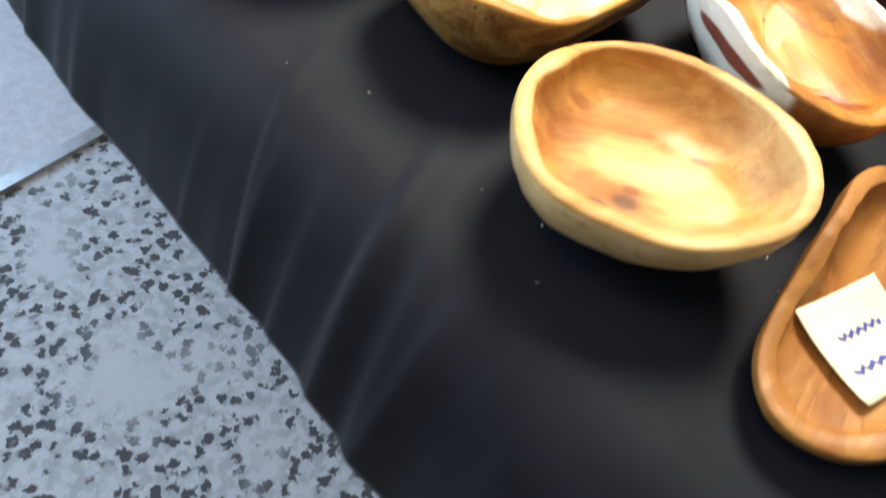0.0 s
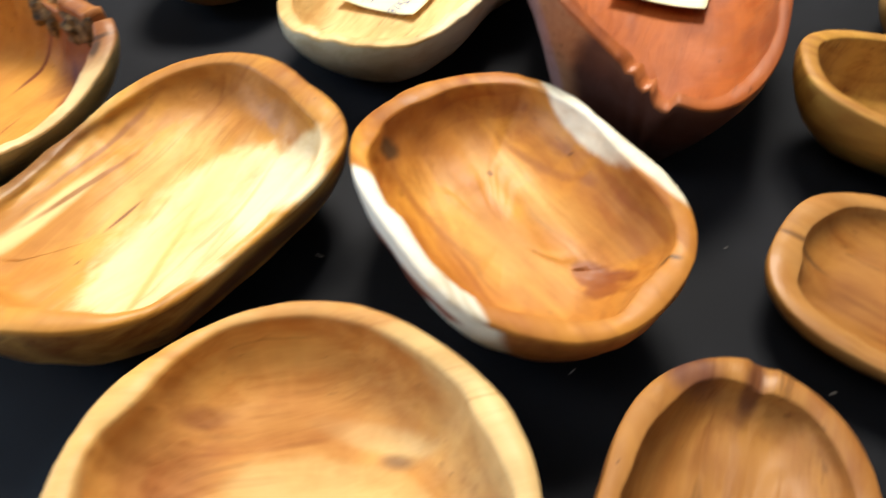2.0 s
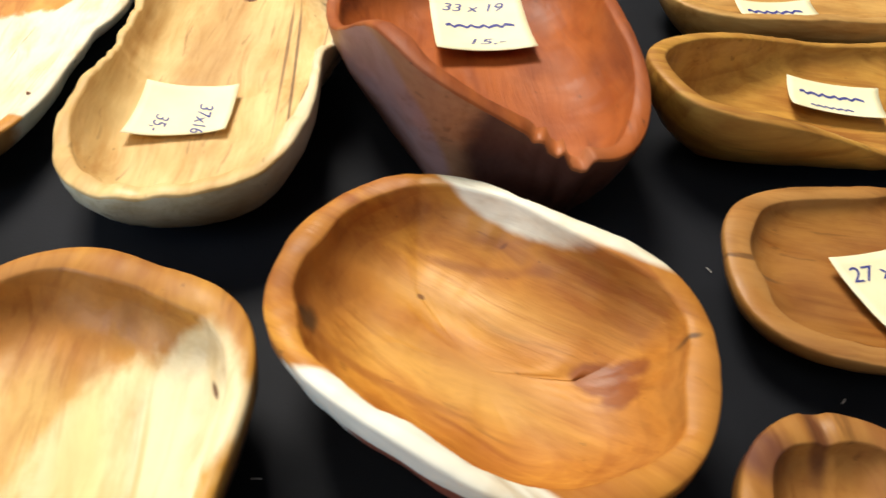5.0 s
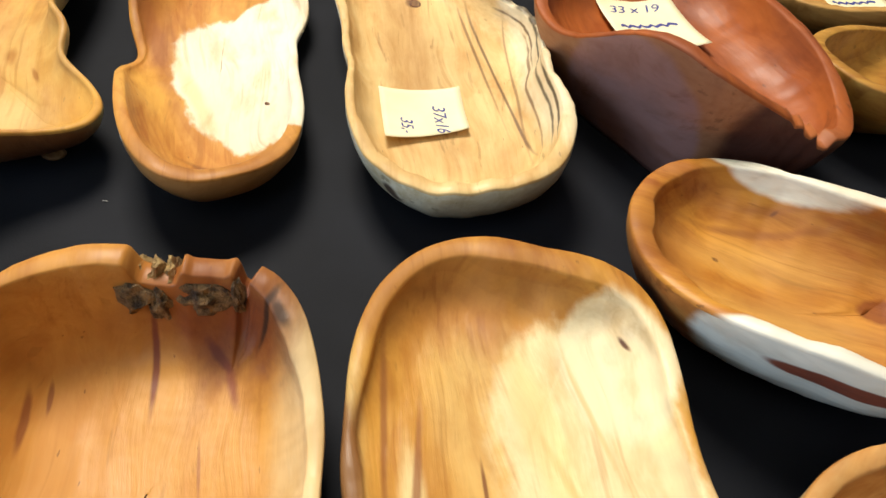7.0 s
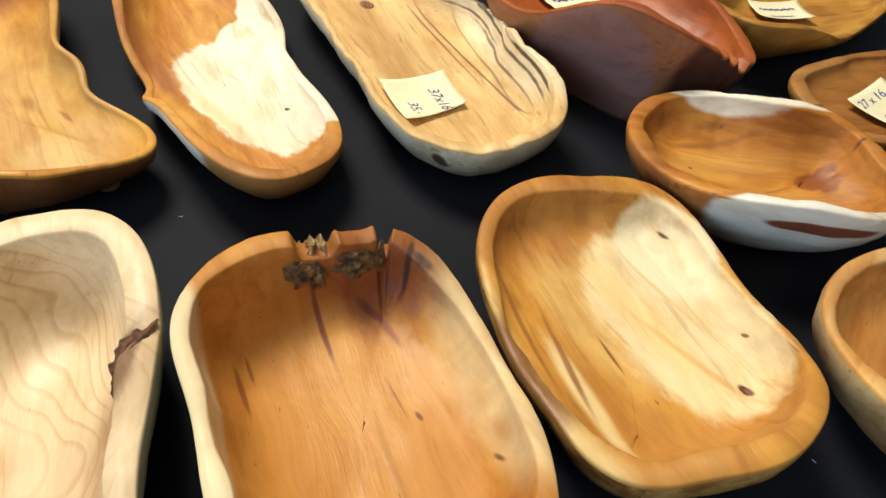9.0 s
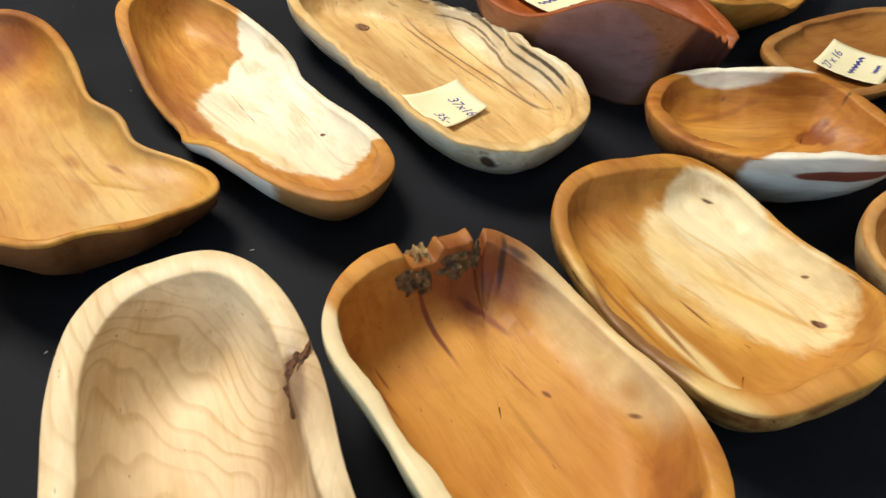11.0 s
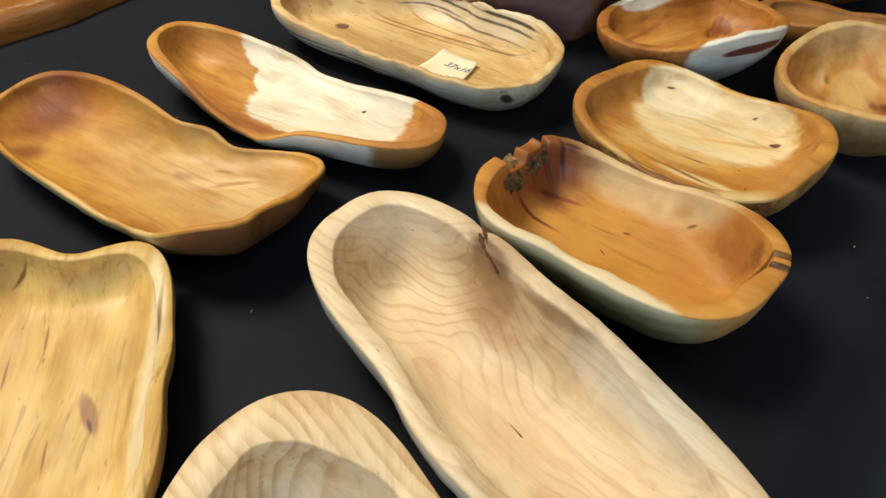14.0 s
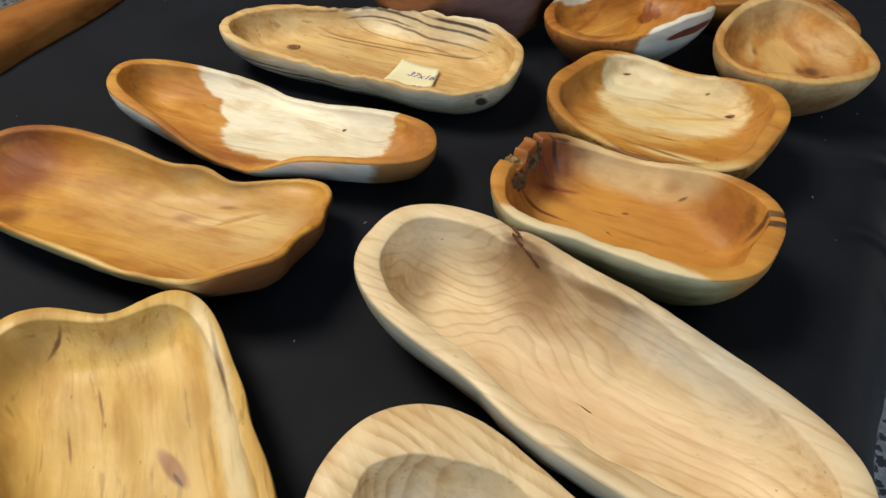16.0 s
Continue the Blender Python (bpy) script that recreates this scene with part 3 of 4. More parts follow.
f_wood = wood("pale_hearted_plum", (0.61, 0.31, 0.055), (0.38, 0.145, 0.020), rings=0.011, ring=0.22, blot=0.6, grain=0.3, pith=(0.03, 0.16), slope=0.04, seed=4.7, patches=[
    ((-0.10, -0.005, 0.05), (0.032, 0.055, 0.05), 0, (0.42, 0.17, 0.032), 0.75, 0.5, 0.5),
    ((0.088, 0.0, 0.04), (0.030, 0.07, 0.05), 0, (0.55, 0.25, 0.05), 0.7, 0.4, 0.5),
    ((-0.035, -0.012, 0.034), (0.055, 0.022, 0.02), 5, (0.74, 0.47, 0.15), 0.75, 0.45, 0.5),
    ((0.0, 0.040, 0.034), (0.080, 0.046, 0.040), 3, (0.83, 0.66, 0.36), 0.95, 0.14, 0.42),
    ((-0.052, 0.066, 0.042), (0.044, 0.030, 0.030), -6, (0.84, 0.71, 0.44), 0.96, 0.10, 0.22),
    ((-0.02, 0.020, 0.034), (0.055, 0.010, 0.02), 7, (0.78, 0.56, 0.22), 0.7, 0.6, 0.6),
    ((0.024, 0.030, 0.034), (0.040, 0.0022, 0.03), 14, (0.66, 0.40, 0.12), 0.75, 0.7, 0.5),
    ((-0.030, 0.045, 0.034), (0.030, 0.0014, 0.03), 6, (0.70, 0.48, 0.18), 0.7, 0.7, 0.5),
    ((0.024, -0.050, 0.036), (0.046, 0.0060, 0.03), -2, (0.82, 0.64, 0.30), 0.85, 0.4, 0.4),
    ((0.015, -0.080, 0.058), (0.085, 0.016, 0.022), -3, (0.78, 0.58, 0.24), 0.8, 0.4, 0.5),
    ((-0.006, -0.046, 0.034), (0.038, 0.0018, 0.03), -10, (0.30, 0.11, 0.03), 0.85, 0.6, 0.5),
    ((-0.035, -0.058, 0.04), (0.046, 0.0018, 0.03), -6, (0.30, 0.11, 0.03), 0.8, 0.6, 0.5),
    ((0.000, -0.0145, 0.034), (0.013, 0.0010, 0.03), -3, (0.22, 0.08, 0.025), 0.9, 0.5, 0.3),
    ((-0.062, 0.072, 0.035), (0.005, 0.0011, 0.02), 22, (0.12, 0.04, 0.018), 0.95, 0.4, 0.2),
    ((0.056, 0.042, 0.034), (0.0050, 0.0026, 0.02), 10, (0.15, 0.05, 0.018), 0.95, 0.3, 0.2),
    ((0.028, 0.064, 0.036), (0.0026, 0.0010, 0.02), 10, (0.18, 0.06, 0.02), 0.9, 0.3, 0.2),
    ((-0.03, -0.085, 0.045), (0.11, 0.02, 0.005), 4, (0.18, 0.06, 0.02), 0.85, 0.4, 0.6)])
e_wood = wood("cherry_with_bark", (0.60, 0.29, 0.058), (0.43, 0.165, 0.024), rings=0.012, ring=0.2, blot=0.5, grain=0.26, pith=(0.0, 0.16), mottle=0.4, seed=5.9, patches=[
    ((0.015, 0.082, 0.06), (0.100, 0.028, 0.05), 2, (0.77, 0.57, 0.29), 0.9, 0.35, 0.35),
    ((0.01, -0.090, 0.085), (0.125, 0.022, 0.05), -3, (0.79, 0.65, 0.38), 0.94, 0.12, 0.15),
    ((-0.085, 0.018, 0.058), (0.030, 0.040, 0.028), 0, (0.24, 0.065, 0.02), 0.85, 0.8, 0.5),
    ((-0.070, 0.044, 0.048), (0.028, 0.026, 0.035), 0, (0.17, 0.04, 0.016), 0.88, 0.7, 0.8),
    ((-0.094, 0.006, 0.046), (0.004, 0.005, 0.008), 0, BLACK, 0.85, 0.6, 0.5),
    ((-0.088, 0.026, 0.046), (0.004, 0.005, 0.007), 0, BLACK, 0.8, 0.6, 0.5),
    ((0.100, 0.048, 0.045), (0.026, 0.022, 0.03), 0, (0.32, 0.10, 0.025), 0.75, 0.7, 1.0),
    ((0.102, 0.054, 0.045), (0.011, 0.007, 0.02), -30, (0.09, 0.03, 0.015), 0.85, 0.6, 1.3),
    ((0.114, 0.036, 0.05), (0.008, 0.008, 0.02), -30, (0.10, 0.035, 0.018), 0.85, 0.6, 1.3),
    ((-0.068, -0.003, 0.024), (0.027, 0.0020, 0.03), 1, (0.17, 0.035, 0.02), 0.9, 0.4, 0.4),
    ((-0.068, 0.029, 0.03), (0.010, 0.0022, 0.03), 40, (0.15, 0.035, 0.02), 0.88, 0.5, 0.6),
    ((-0.052, 0.036, 0.024), (0.012, 0.0026, 0.03), 12, (0.22, 0.05, 0.025), 0.8, 0.6, 0.6),
    ((-0.075, 0.055, 0.05), (0.012, 0.0022, 0.03), -35, BLACK, 0.85, 0.5, 0.8),
    ((-0.070, 0.062, 0.055), (0.008, 0.003, 0.03), 25, BLACK, 0.8, 0.5, 0.8),
    ((0.012, 0.066, 0.04), (0.011, 0.005, 0.012), 0, (0.52, 0.28, 0.08), 0.6, 0.8, 1.6),
    ((0.040, 0.066, 0.04), (0.009, 0.004, 0.012), 0, (0.50, 0.25, 0.07), 0.6, 0.8, 1.6),
    ((0.052, 0.059, 0.03), (0.0035, 0.0011, 0.02), 15, (0.14, 0.05, 0.02), 0.85, 0.6, 0.4),
    ((0.008, 0.032, 0.024), (0.0034, 0.0014, 0.02), 15, (0.2, 0.06, 0.02), 0.9, 0.4, 0.4),
    ((-0.036, -0.057, 0.028), (0.016, 0.0016, 0.02), 3, (0.26, 0.08, 0.02), 0.85, 0.4, 0.4),
    ((-0.050, -0.050, 0.028), (0.008, 0.0011, 0.02), 3, (0.26, 0.08, 0.02), 0.8, 0.4, 0.4),
    ((-0.010, 0.024, 0.024), (0.014, 0.0008, 0.02), 6, (0.34, 0.12, 0.03), 0.75, 0.5, 0.4),
    ((0.130, 0.008, 0.07), (0.02, 0.0022, 0.03), 10, BLACK, 0.9, 0.4, 0.4),
    ((0.128, 0.020, 0.07), (0.02, 0.0035, 0.03), 10, DARK, 0.85, 0.4, 0.4)])
i_wood = wood("ash_with_rings", (0.80, 0.64, 0.40), (0.50, 0.31, 0.13), rings=0.0034, ring=0.40, blot=0.24, grain=0.2, mottle=0.36, tilt=(0.34, 0.11), slope=-0.035, warp=0.017, bulge=(-0.065, 0.040, 0.018), late=0.58, seed=7.3, patches=[
    ((-0.080, 0.060, 0.070), (0.028, 0.0055, 0.03), -12, BLACK, 0.95, 0.4, 0.8),
    ((-0.062, 0.054, 0.058), (0.016, 0.007, 0.016), -20, (0.09, 0.04, 0.022), 0.95, 0.5, 0.8),
    ((-0.072, 0.056, 0.04), (0.05, 0.024, 0.05), -30, (0.36, 0.20, 0.09), 0.8, 0.8, 0.6),
    ((-0.012, 0.054, 0.072), (0.038, 0.006, 0.007), 2, (0.2, 0.11, 0.05), 0.85, 0.5, 0.8),
    ((-0.015, 0.060, 0.05), (0.06, 0.012, 0.03), 8, (0.40, 0.24, 0.10), 0.7, 0.7, 0.8),
    ((0.07, 0.058, 0.05), (0.06, 0.018, 0.03), -4, (0.64, 0.60, 0.48), 0.7, 0.6, 0.6),
    ((0.055, -0.024, 0.02), (0.010, 0.006, 0.02), 20, (0.56, 0.36, 0.16), 0.7, 0.6, 0.9),
    ((0.130, 0.058, 0.03), (0.030, 0.010, 0.03), -12, (0.56, 0.36, 0.15), 0.7, 0.7, 0.8),
    ((0.02, 0.0, 0.02), (0.11, 0.030, 0.02), 6, (0.80, 0.58, 0.35), 0.5, 0.6, 0.6),
    ((-0.18, 0.03, 0.04), (0.006, 0.006, 0.02), 0, (0.36, 0.2, 0.08), 0.8, 0.4, 0.3)])
g_wood = wood("pear_wood", (0.62, 0.32, 0.055), (0.42, 0.155, 0.019), rings=0.02, ring=0.10, blot=0.7, grain=0.25, seed=8.2, pith=(0.0, 0.2), patches=[
    ((-0.01, 0.055, 0.03), (0.11, 0.040, 0.04), 0, (0.56, 0.38, 0.14), 0.5, 0.8, 0.8),
    ((0.0, 0.0, 0.026), (0.12, 0.040, 0.03), 0, (0.68, 0.43, 0.15), 0.6, 0.7, 0.7),
    ((0.055, 0.030, 0.03), (0.035, 0.020, 0.03), 30, (0.70, 0.50, 0.22), 0.7, 0.6, 0.6),
    ((-0.21, 0.02, 0.05), (0.036, 0.055, 0.05), 0, (0.24, 0.065, 0.018), 0.9, 0.6, 0.7),
    ((-0.17, -0.035, 0.04), (0.014, 0.012, 0.03), 0, (0.22, 0.07, 0.02), 0.8, 0.6, 0.8),
    ((0.107, 0.006, 0.055), (0.011, 0.010, 0.02), 0, (0.2, 0.05, 0.016), 0.85, 0.5, 0.8),
    ((0.098, 0.020, 0.05), (0.012, 0.006, 0.03), 50, (0.26, 0.08, 0.02), 0.8, 0.6, 0.9),
    ((0.100, 0.036, 0.05), (0.018, 0.020, 0.03), 40, (0.46, 0.19, 0.04), 0.7, 0.6, 0.8),
    ((-0.022, 0.022, 0.026), (0.010, 0.004, 0.02), 10, (0.40, 0.17, 0.035), 0.8, 0.6, 0.6),
    ((0.012, 0.045, 0.026), (0.009, 0.0018, 0.02), 20, (0.34, 0.15, 0.035), 0.8, 0.5, 0.5),
    ((-0.07, 0.035, 0.026), (0.012, 0.008, 0.02), 30, (0.46, 0.22, 0.05), 0.7, 0.7, 0.8),
    ((-0.05, -0.074, 0.05), (0.16, 0.011, 0.02), 0, (0.74, 0.54, 0.22), 0.8, 0.4, 0.3)])
j_wood = wood("birch", (0.70, 0.46, 0.14), (0.50, 0.28, 0.065), rings=0.02, ring=0.15, blot=0.5, grain=0.42, mottle=0.4, seed=9.4, pith=(0.0, 0.25), patches=[
    ((0.010, 0.026, 0.025), (0.018, 0.005, 0.02), 25, (0.32, 0.15, 0.055), 0.9, 0.3, 0.3),
    ((0.020, 0.029, 0.025), (0.006, 0.0012, 0.02), 25, (0.1, 0.04, 0.02), 0.9, 0.4, 0.3),
    ((-0.114, -0.042, 0.032), (0.013, 0.0016, 0.02), -60, (0.16, 0.07, 0.025), 0.9, 0.4, 0.6),
    ((-0.125, -0.028, 0.036), (0.010, 0.0016, 0.02), 50, (0.2, 0.09, 0.03), 0.85, 0.4, 0.6),
    ((0.012, 0.066, 0.05), (0.12, 0.010, 0.03), 3, (0.82, 0.68, 0.40), 0.85, 0.4, 0.4),
    ((-0.045, 0.068, 0.05), (0.04, 0.002, 0.012), 3, DARK, 0.8, 0.5, 0.8),
    ((-0.06, -0.02, 0.02), (0.012, 0.001, 0.02), 6, (0.28, 0.12, 0.03), 0.8, 0.4, 0.4),
    ((-0.03, -0.04, 0.02), (0.014, 0.001, 0.02), 6, (0.28, 0.12, 0.03), 0.8, 0.4, 0.4),
    ((0.04, 0.005, 0.02), (0.012, 0.001, 0.02), 6, (0.28, 0.12, 0.03), 0.8, 0.4, 0.4)])
k_wood = wood("striped_elm", (0.76, 0.58, 0.33), (0.48, 0.27, 0.10), rings=0.0085, ring=0.6, blot=0.2, grain=0.35, pith=(0.3, -0.1), slope=0.5, warp=0.012, mottle=0.3, seed=10.9, patches=[
    ((-0.03, 0.02, 0.010), (0.105, 0.09, 0.036), 0, (0.56, 0.49, 0.38), 0.75, 0.35, 0.4)])
c_wood = wood("knotty_apple", (0.66, 0.35, 0.09), (0.43, 0.165, 0.03), rough=0.6, rings=0.010, ring=0.15, blot=0.75, grain=0.32, pith=(0.0, 0.15), seed=12.1, patches=[
    ((0.0, 0.0, 0.084), (0.14, 0.14, 0.018), 0, (0.67, 0.46, 0.19), 0.75, 0.3, 0.5),
    ((0.085, 0.0, 0.07), (0.03, 0.06, 0.03), 0, (0.64, 0.45, 0.21), 0.5, 0.5, 0.5),
    ((0.020, -0.004, 0.032), (0.058, 0.026, 0.014), -22, (0.67, 0.43, 0.155), 0.9, 0.12, 0.3),
    ((0.036, 0.027, 0.040), (0.026, 0.006, 0.02), -25, (0.73, 0.52, 0.24), 0.8, 0.4, 0.4),
    ((-0.018, -0.026, 0.034), (0.030, 0.016, 0.03), -8, (0.44, 0.18, 0.045), 0.85, 0.6, 0.9),
    ((-0.010, -0.028, 0.034), (0.009, 0.007, 0.03), 0, (0.14, 0.06, 0.03), 0.9, 0.5, 0.7),
    ((-0.030, -0.034, 0.034), (0.006, 0.005, 0.03), 0, (0.20, 0.07, 0.03), 0.9, 0.5, 0.7),
    ((-0.005, -0.016, 0.034), (0.006, 0.004, 0.03), 0, (0.30, 0.11, 0.03), 0.85, 0.5, 0.7),
    ((-0.036, -0.012, 0.034), (0.008, 0.004, 0.03), 40, (0.42, 0.17, 0.04), 0.85, 0.5, 0.7),
    ((-0.041, 0.047, 0.036), (0.012, 0.005, 0.02), 10, (0.24, 0.08, 0.025), 0.85, 0.5, 0.6),
    ((0.0, 0.045, 0.045), (0.05, 0.016, 0.03), -15, (0.50, 0.22, 0.05), 0.6, 0.6, 0.6),
    ((0.050, -0.038, 0.036), (0.022, 0.005, 0.02), 15, (0.50, 0.21, 0.05), 0.8, 0.5, 0.6),
    ((0.042, 0.016, 0.034), (0.007, 0.0030, 0.02), -20, (0.22, 0.13, 0.07), 0.8, 0.7, 0.3),
    ((0.0, -0.09, 0.02), (0.14, 0.05, 0.04), 0, (0.68, 0.53, 0.29), 0.7, 0.4, 0.4),
    ((-0.06, 0.03, 0.03), (0.025, 0.04, 0.03), 0, (0.36, 0.14, 0.045), 0.55, 0.5, 0.6)])
red_wood = wood("red_cedar", (0.37, 0.10, 0.022), (0.24, 0.058, 0.014), rings=0.012, ring=0.2, blot=0.7, grain=0.4, seed=13.7, patches=[
    ((0.10, 0.02, 0.06), (0.025, 0.03, 0.03), 0, (0.50, 0.20, 0.08), 0.55, 0.7, 0.6)])
m_wood = wood("cherry_board", (0.36, 0.16, 0.035), (0.25, 0.095, 0.02), rings=0.011, ring=0.3, blot=0.5, grain=0.45, pith=(0.0, 0.16), seed=14.5, patches=[
    ((0, 0.0, 0.04), (0.2, 0.12, 0.014), 0, (0.48, 0.25, 0.08), 0.6, 0.4, 0.3),
    ((-0.12, -0.02, 0.03), (0.02, 0.002, 0.03), 5, DARK, 0.7, 0.4, 0.4)])
n_wood = wood("oak_with_marks", (0.38, 0.175, 0.042), (0.26, 0.10, 0.022), rings=0.010, ring=0.3, blot=0.55, grain=0.5, pith=(0.0, 0.16), seed=15.8, patches=[
    ((-0.098, -0.034, 0.045), (0.012, 0.014, 0.02), 0, (0.14, 0.05, 0.035), 0.85, 0.5, 0.6),
    ((-0.105, -0.006, 0.045), (0.018, 0.005, 0.03), 0, (0.12, 0.04, 0.02), 0.85, 0.4, 0.4),
    ((-0.03, -0.03, 0.02), (0.07, 0.006, 0.03), 4, (0.34, 0.14, 0.03), 0.7, 0.5, 0.5)])
boat_wood = wood("olive_wood", (0.54, 0.29, 0.055), (0.32, 0.135, 0.022), rings=0.010, ring=0.4, blot=0.6, grain=0.5, pith=(0.02, 0.12), slope=0.08, seed=16.6)
o_wood = wood("pale_olive_wood", (0.56, 0.33, 0.10), (0.36, 0.18, 0.045), rings=0.012, ring=0.3, blot=0.5, grain=0.5, seed=17.4)
dark_wood = wood("dark_mahogany", (0.34, 0.135, 0.032), (0.20, 0.07, 0.016), rings=0.012, ring=0.2, blot=0.5, rough=0.26, seed=18.2)
p_wood = wood("brown_plum", (0.44, 0.20, 0.05), (0.24, 0.09, 0.025), rings=0.01, ring=0.3, blot=0.6, seed=19.1)

# the outsides, mostly sapwood, some with shade painted into the colour
h_out = wood("yew_outside", (0.84, 0.81, 0.70), (0.74, 0.66, 0.48), ring=0.1, blot=0.4, grain=0.3, mottle=0.25, seed=2.3, patches=[
    ((0.19, 0.0, 0.02), (0.055, 0.1, 0.1), 0, (0.46, 0.20, 0.04), 0.95, 0.12, 0.25),
    ((-0.03, -0.07, 0.05), (0.06, 0.03, 0.030), 0, (0.50, 0.22, 0.05), 0.9, 0.2, 0.3),
    ((-0.19, 0.02, 0.06), (0.035, 0.06, 0.035), 0, (0.50, 0.22, 0.05), 0.9, 0.15, 0.2)])
lv_out = wood("maple_outside", (0.74, 0.67, 0.49), (0.50, 0.38, 0.19), ring=0.1, blot=0.5, grain=0.6, mottle=0.25, seed=1.0, patches=[
    ((-0.02, -0.07, 0.018), (0.15, 0.05, 0.0022), 0, BLACK, 0.9, 0.5, 0.9),
    ((-0.09, -0.07, 0.027), (0.09, 0.05, 0.0018), 0, DARK, 0.9, 0.5, 0.9),
    ((0.0, -0.07, 0.011), (0.13, 0.05, 0.002), 0, BLACK, 0.85, 0.5, 0.9),
    ((-0.13, -0.07, 0.035), (0.05, 0.05, 0.002), 0, BLACK, 0.85, 0.5, 0.9),
    ((0.152, -0.056, 0.038), (0.006, 0.014, 0.007), 0, (0.06, 0.025, 0.015), 0.95, 0.3, 0.5),
    ((0.17, 0.02, 0.03), (0.02, 0.05, 0.03), 0, (0.46, 0.38, 0.22), 0.7, 0.5, 0.4)])
b2_out = wood("plum_outside", (0.46, 0.19, 0.045), (0.26, 0.085, 0.02), ring=0.2, blot=0.6, grain=0.5, mottle=0.25, seed=3.1, patches=[
    ((0.020, -0.085, 0.04), (0.080, 0.050, 0.09), 2, (0.84, 0.82, 0.70), 0.98, 0.06, 0.12),
    ((0.026, -0.075, 0.066), (0.040, 0.05, 0.0062), -2, (0.24, 0.05, 0.022), 0.97, 0.12, 0.15),
    ((0.0, 0.08, 0.05), (0.08, 0.03, 0.05), 0, (0.80, 0.74, 0.56), 0.95, 0.1, 0.15),
    ((-0.075, -0.055, 0.04), (0.012, 0.02, 0.02), 0, BLACK, 0.85, 0.5, 0.8)])
f_out = wood("plum_rind", (0.54, 0.31, 0.085), (0.24, 0.085, 0.018), ring=0.3, blot=0.6, grain=0.8, seed=4.7, patches=[
    ((-0.03, -0.08, 0.035), (0.11, 0.03, 0.004), 4, (0.12, 0.04, 0.015), 0.9, 0.5, 0.7),
    ((0.0, 0.085, 0.044), (0.11, 0.035, 0.0075), 3, (0.10, 0.035, 0.018), 0.9, 0.4, 0.7),
    ((0.03, 0.080, 0.026), (0.09, 0.035, 0.004), 3, (0.15, 0.05, 0.02), 0.85, 0.5, 0.7),
    ((0.02, -0.08, 0.02), (0.09, 0.03, 0.003), 4, (0.16, 0.055, 0.02), 0.9, 0.5, 0.7),
    ((0.03, -0.06, 0.01), (0.10, 0.05, 0.02), 0, (0.58, 0.47, 0.26), 0.7, 0.4, 0.5)])
# Shade on the hull is painted: dark olive base under the pale sapwood band.
e_out = wood("cherry_outside_shaded", (0.42, 0.34, 0.16), (0.22, 0.17, 0.07), ring=0.15, blot=0.6, grain=0.5, mottle=0.25, seed=5.9, patches=[
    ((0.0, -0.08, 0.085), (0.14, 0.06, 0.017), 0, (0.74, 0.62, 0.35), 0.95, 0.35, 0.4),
    ((0.13, 0.0, 0.07), (0.04, 0.08, 0.05), 0, (0.52, 0.24, 0.06), 0.9, 0.3, 0.3),
    ((-0.11, 0.01, 0.05), (0.03, 0.07, 0.05), 0, (0.50, 0.23, 0.06), 0.9, 0.3, 0.3)])
i_out = wood("ash_outside", (0.58, 0.53, 0.40), (0.40, 0.34, 0.21), ring=0.2, blot=0.4, grain=0.4, mottle=0.25, seed=7.3)
g_out = wood("pear_outside", (0.60, 0.47, 0.21), (0.42, 0.29, 0.10), ring=0.1, blot=0.5, grain=0.5, seed=8.2, patches=[
    ((0.135, 0.0, 0.03), (0.10, 0.12, 0.08), 0, (0.20, 0.066, 0.018), 0.95, 0.25, 0.4),
    ((-0.25, 0.0, 0.03), (0.05, 0.1, 0.08), 0, (0.40, 0.18, 0.05), 0.8, 0.4, 0.4)])
c_out = wood("apple_outside", (0.65, 0.46, 0.22), (0.44, 0.26, 0.09), ring=0.2, blot=0.6, grain=0.5, seed=12.1, patches=[
    ((-0.07, 0.02, 0.02), (0.04, 0.06, 0.04), 0, (0.34, 0.15, 0.05), 0.8, 0.5, 0.6),
    ((-0.03, 0.08, 0.02), (0.05, 0.03, 0.03), 0, (0.26, 0.10, 0.06), 0.8, 0.5, 0.6)])
red_out = wood("cedar_outside_shaded", (0.36, 0.16, 0.075), (0.26, 0.10, 0.045), ring=0.1, blot=0.5, grain=0.4, seed=13.7, patches=[
    # Facet light is in the colour: a cool paler flank, a shaded dark end.
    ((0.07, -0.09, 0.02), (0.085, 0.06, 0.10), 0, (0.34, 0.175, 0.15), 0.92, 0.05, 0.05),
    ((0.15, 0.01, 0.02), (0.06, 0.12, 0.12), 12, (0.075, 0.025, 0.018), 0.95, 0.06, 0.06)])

lv_bowl = bowl("lv", "wooden_bowl", "long pale spalted bowl with a rough live edge", lv_wood, rim=0.008, under=0.034, run=0.022, floor=0.020, dish=0.002, ends=0.4, dents=[(20, 6, 0.003, 2), (55, 4, 0.004, 2), (330, 7, 0.003, 2), (80, 5, 0.003, 2)], rough_rim=0.0024, outer=lv_out, seed=1)
h_bowl = bowl("h", "wooden_bowl", "peanut-shaped orange and white wooden bowl", h_wood, rim=0.008, under=0.036, run=0.036, floor=0.014, dish=0.004, outer=h_out, seed=2)
bowl("g", "wooden_bowl", "golden wooden bowl with a pointed spout", g_wood, rim=0.006, under=0.046, run=0.030, floor=0.027, dish=0.006, soft=0.002, outer=g_out, seed=3)
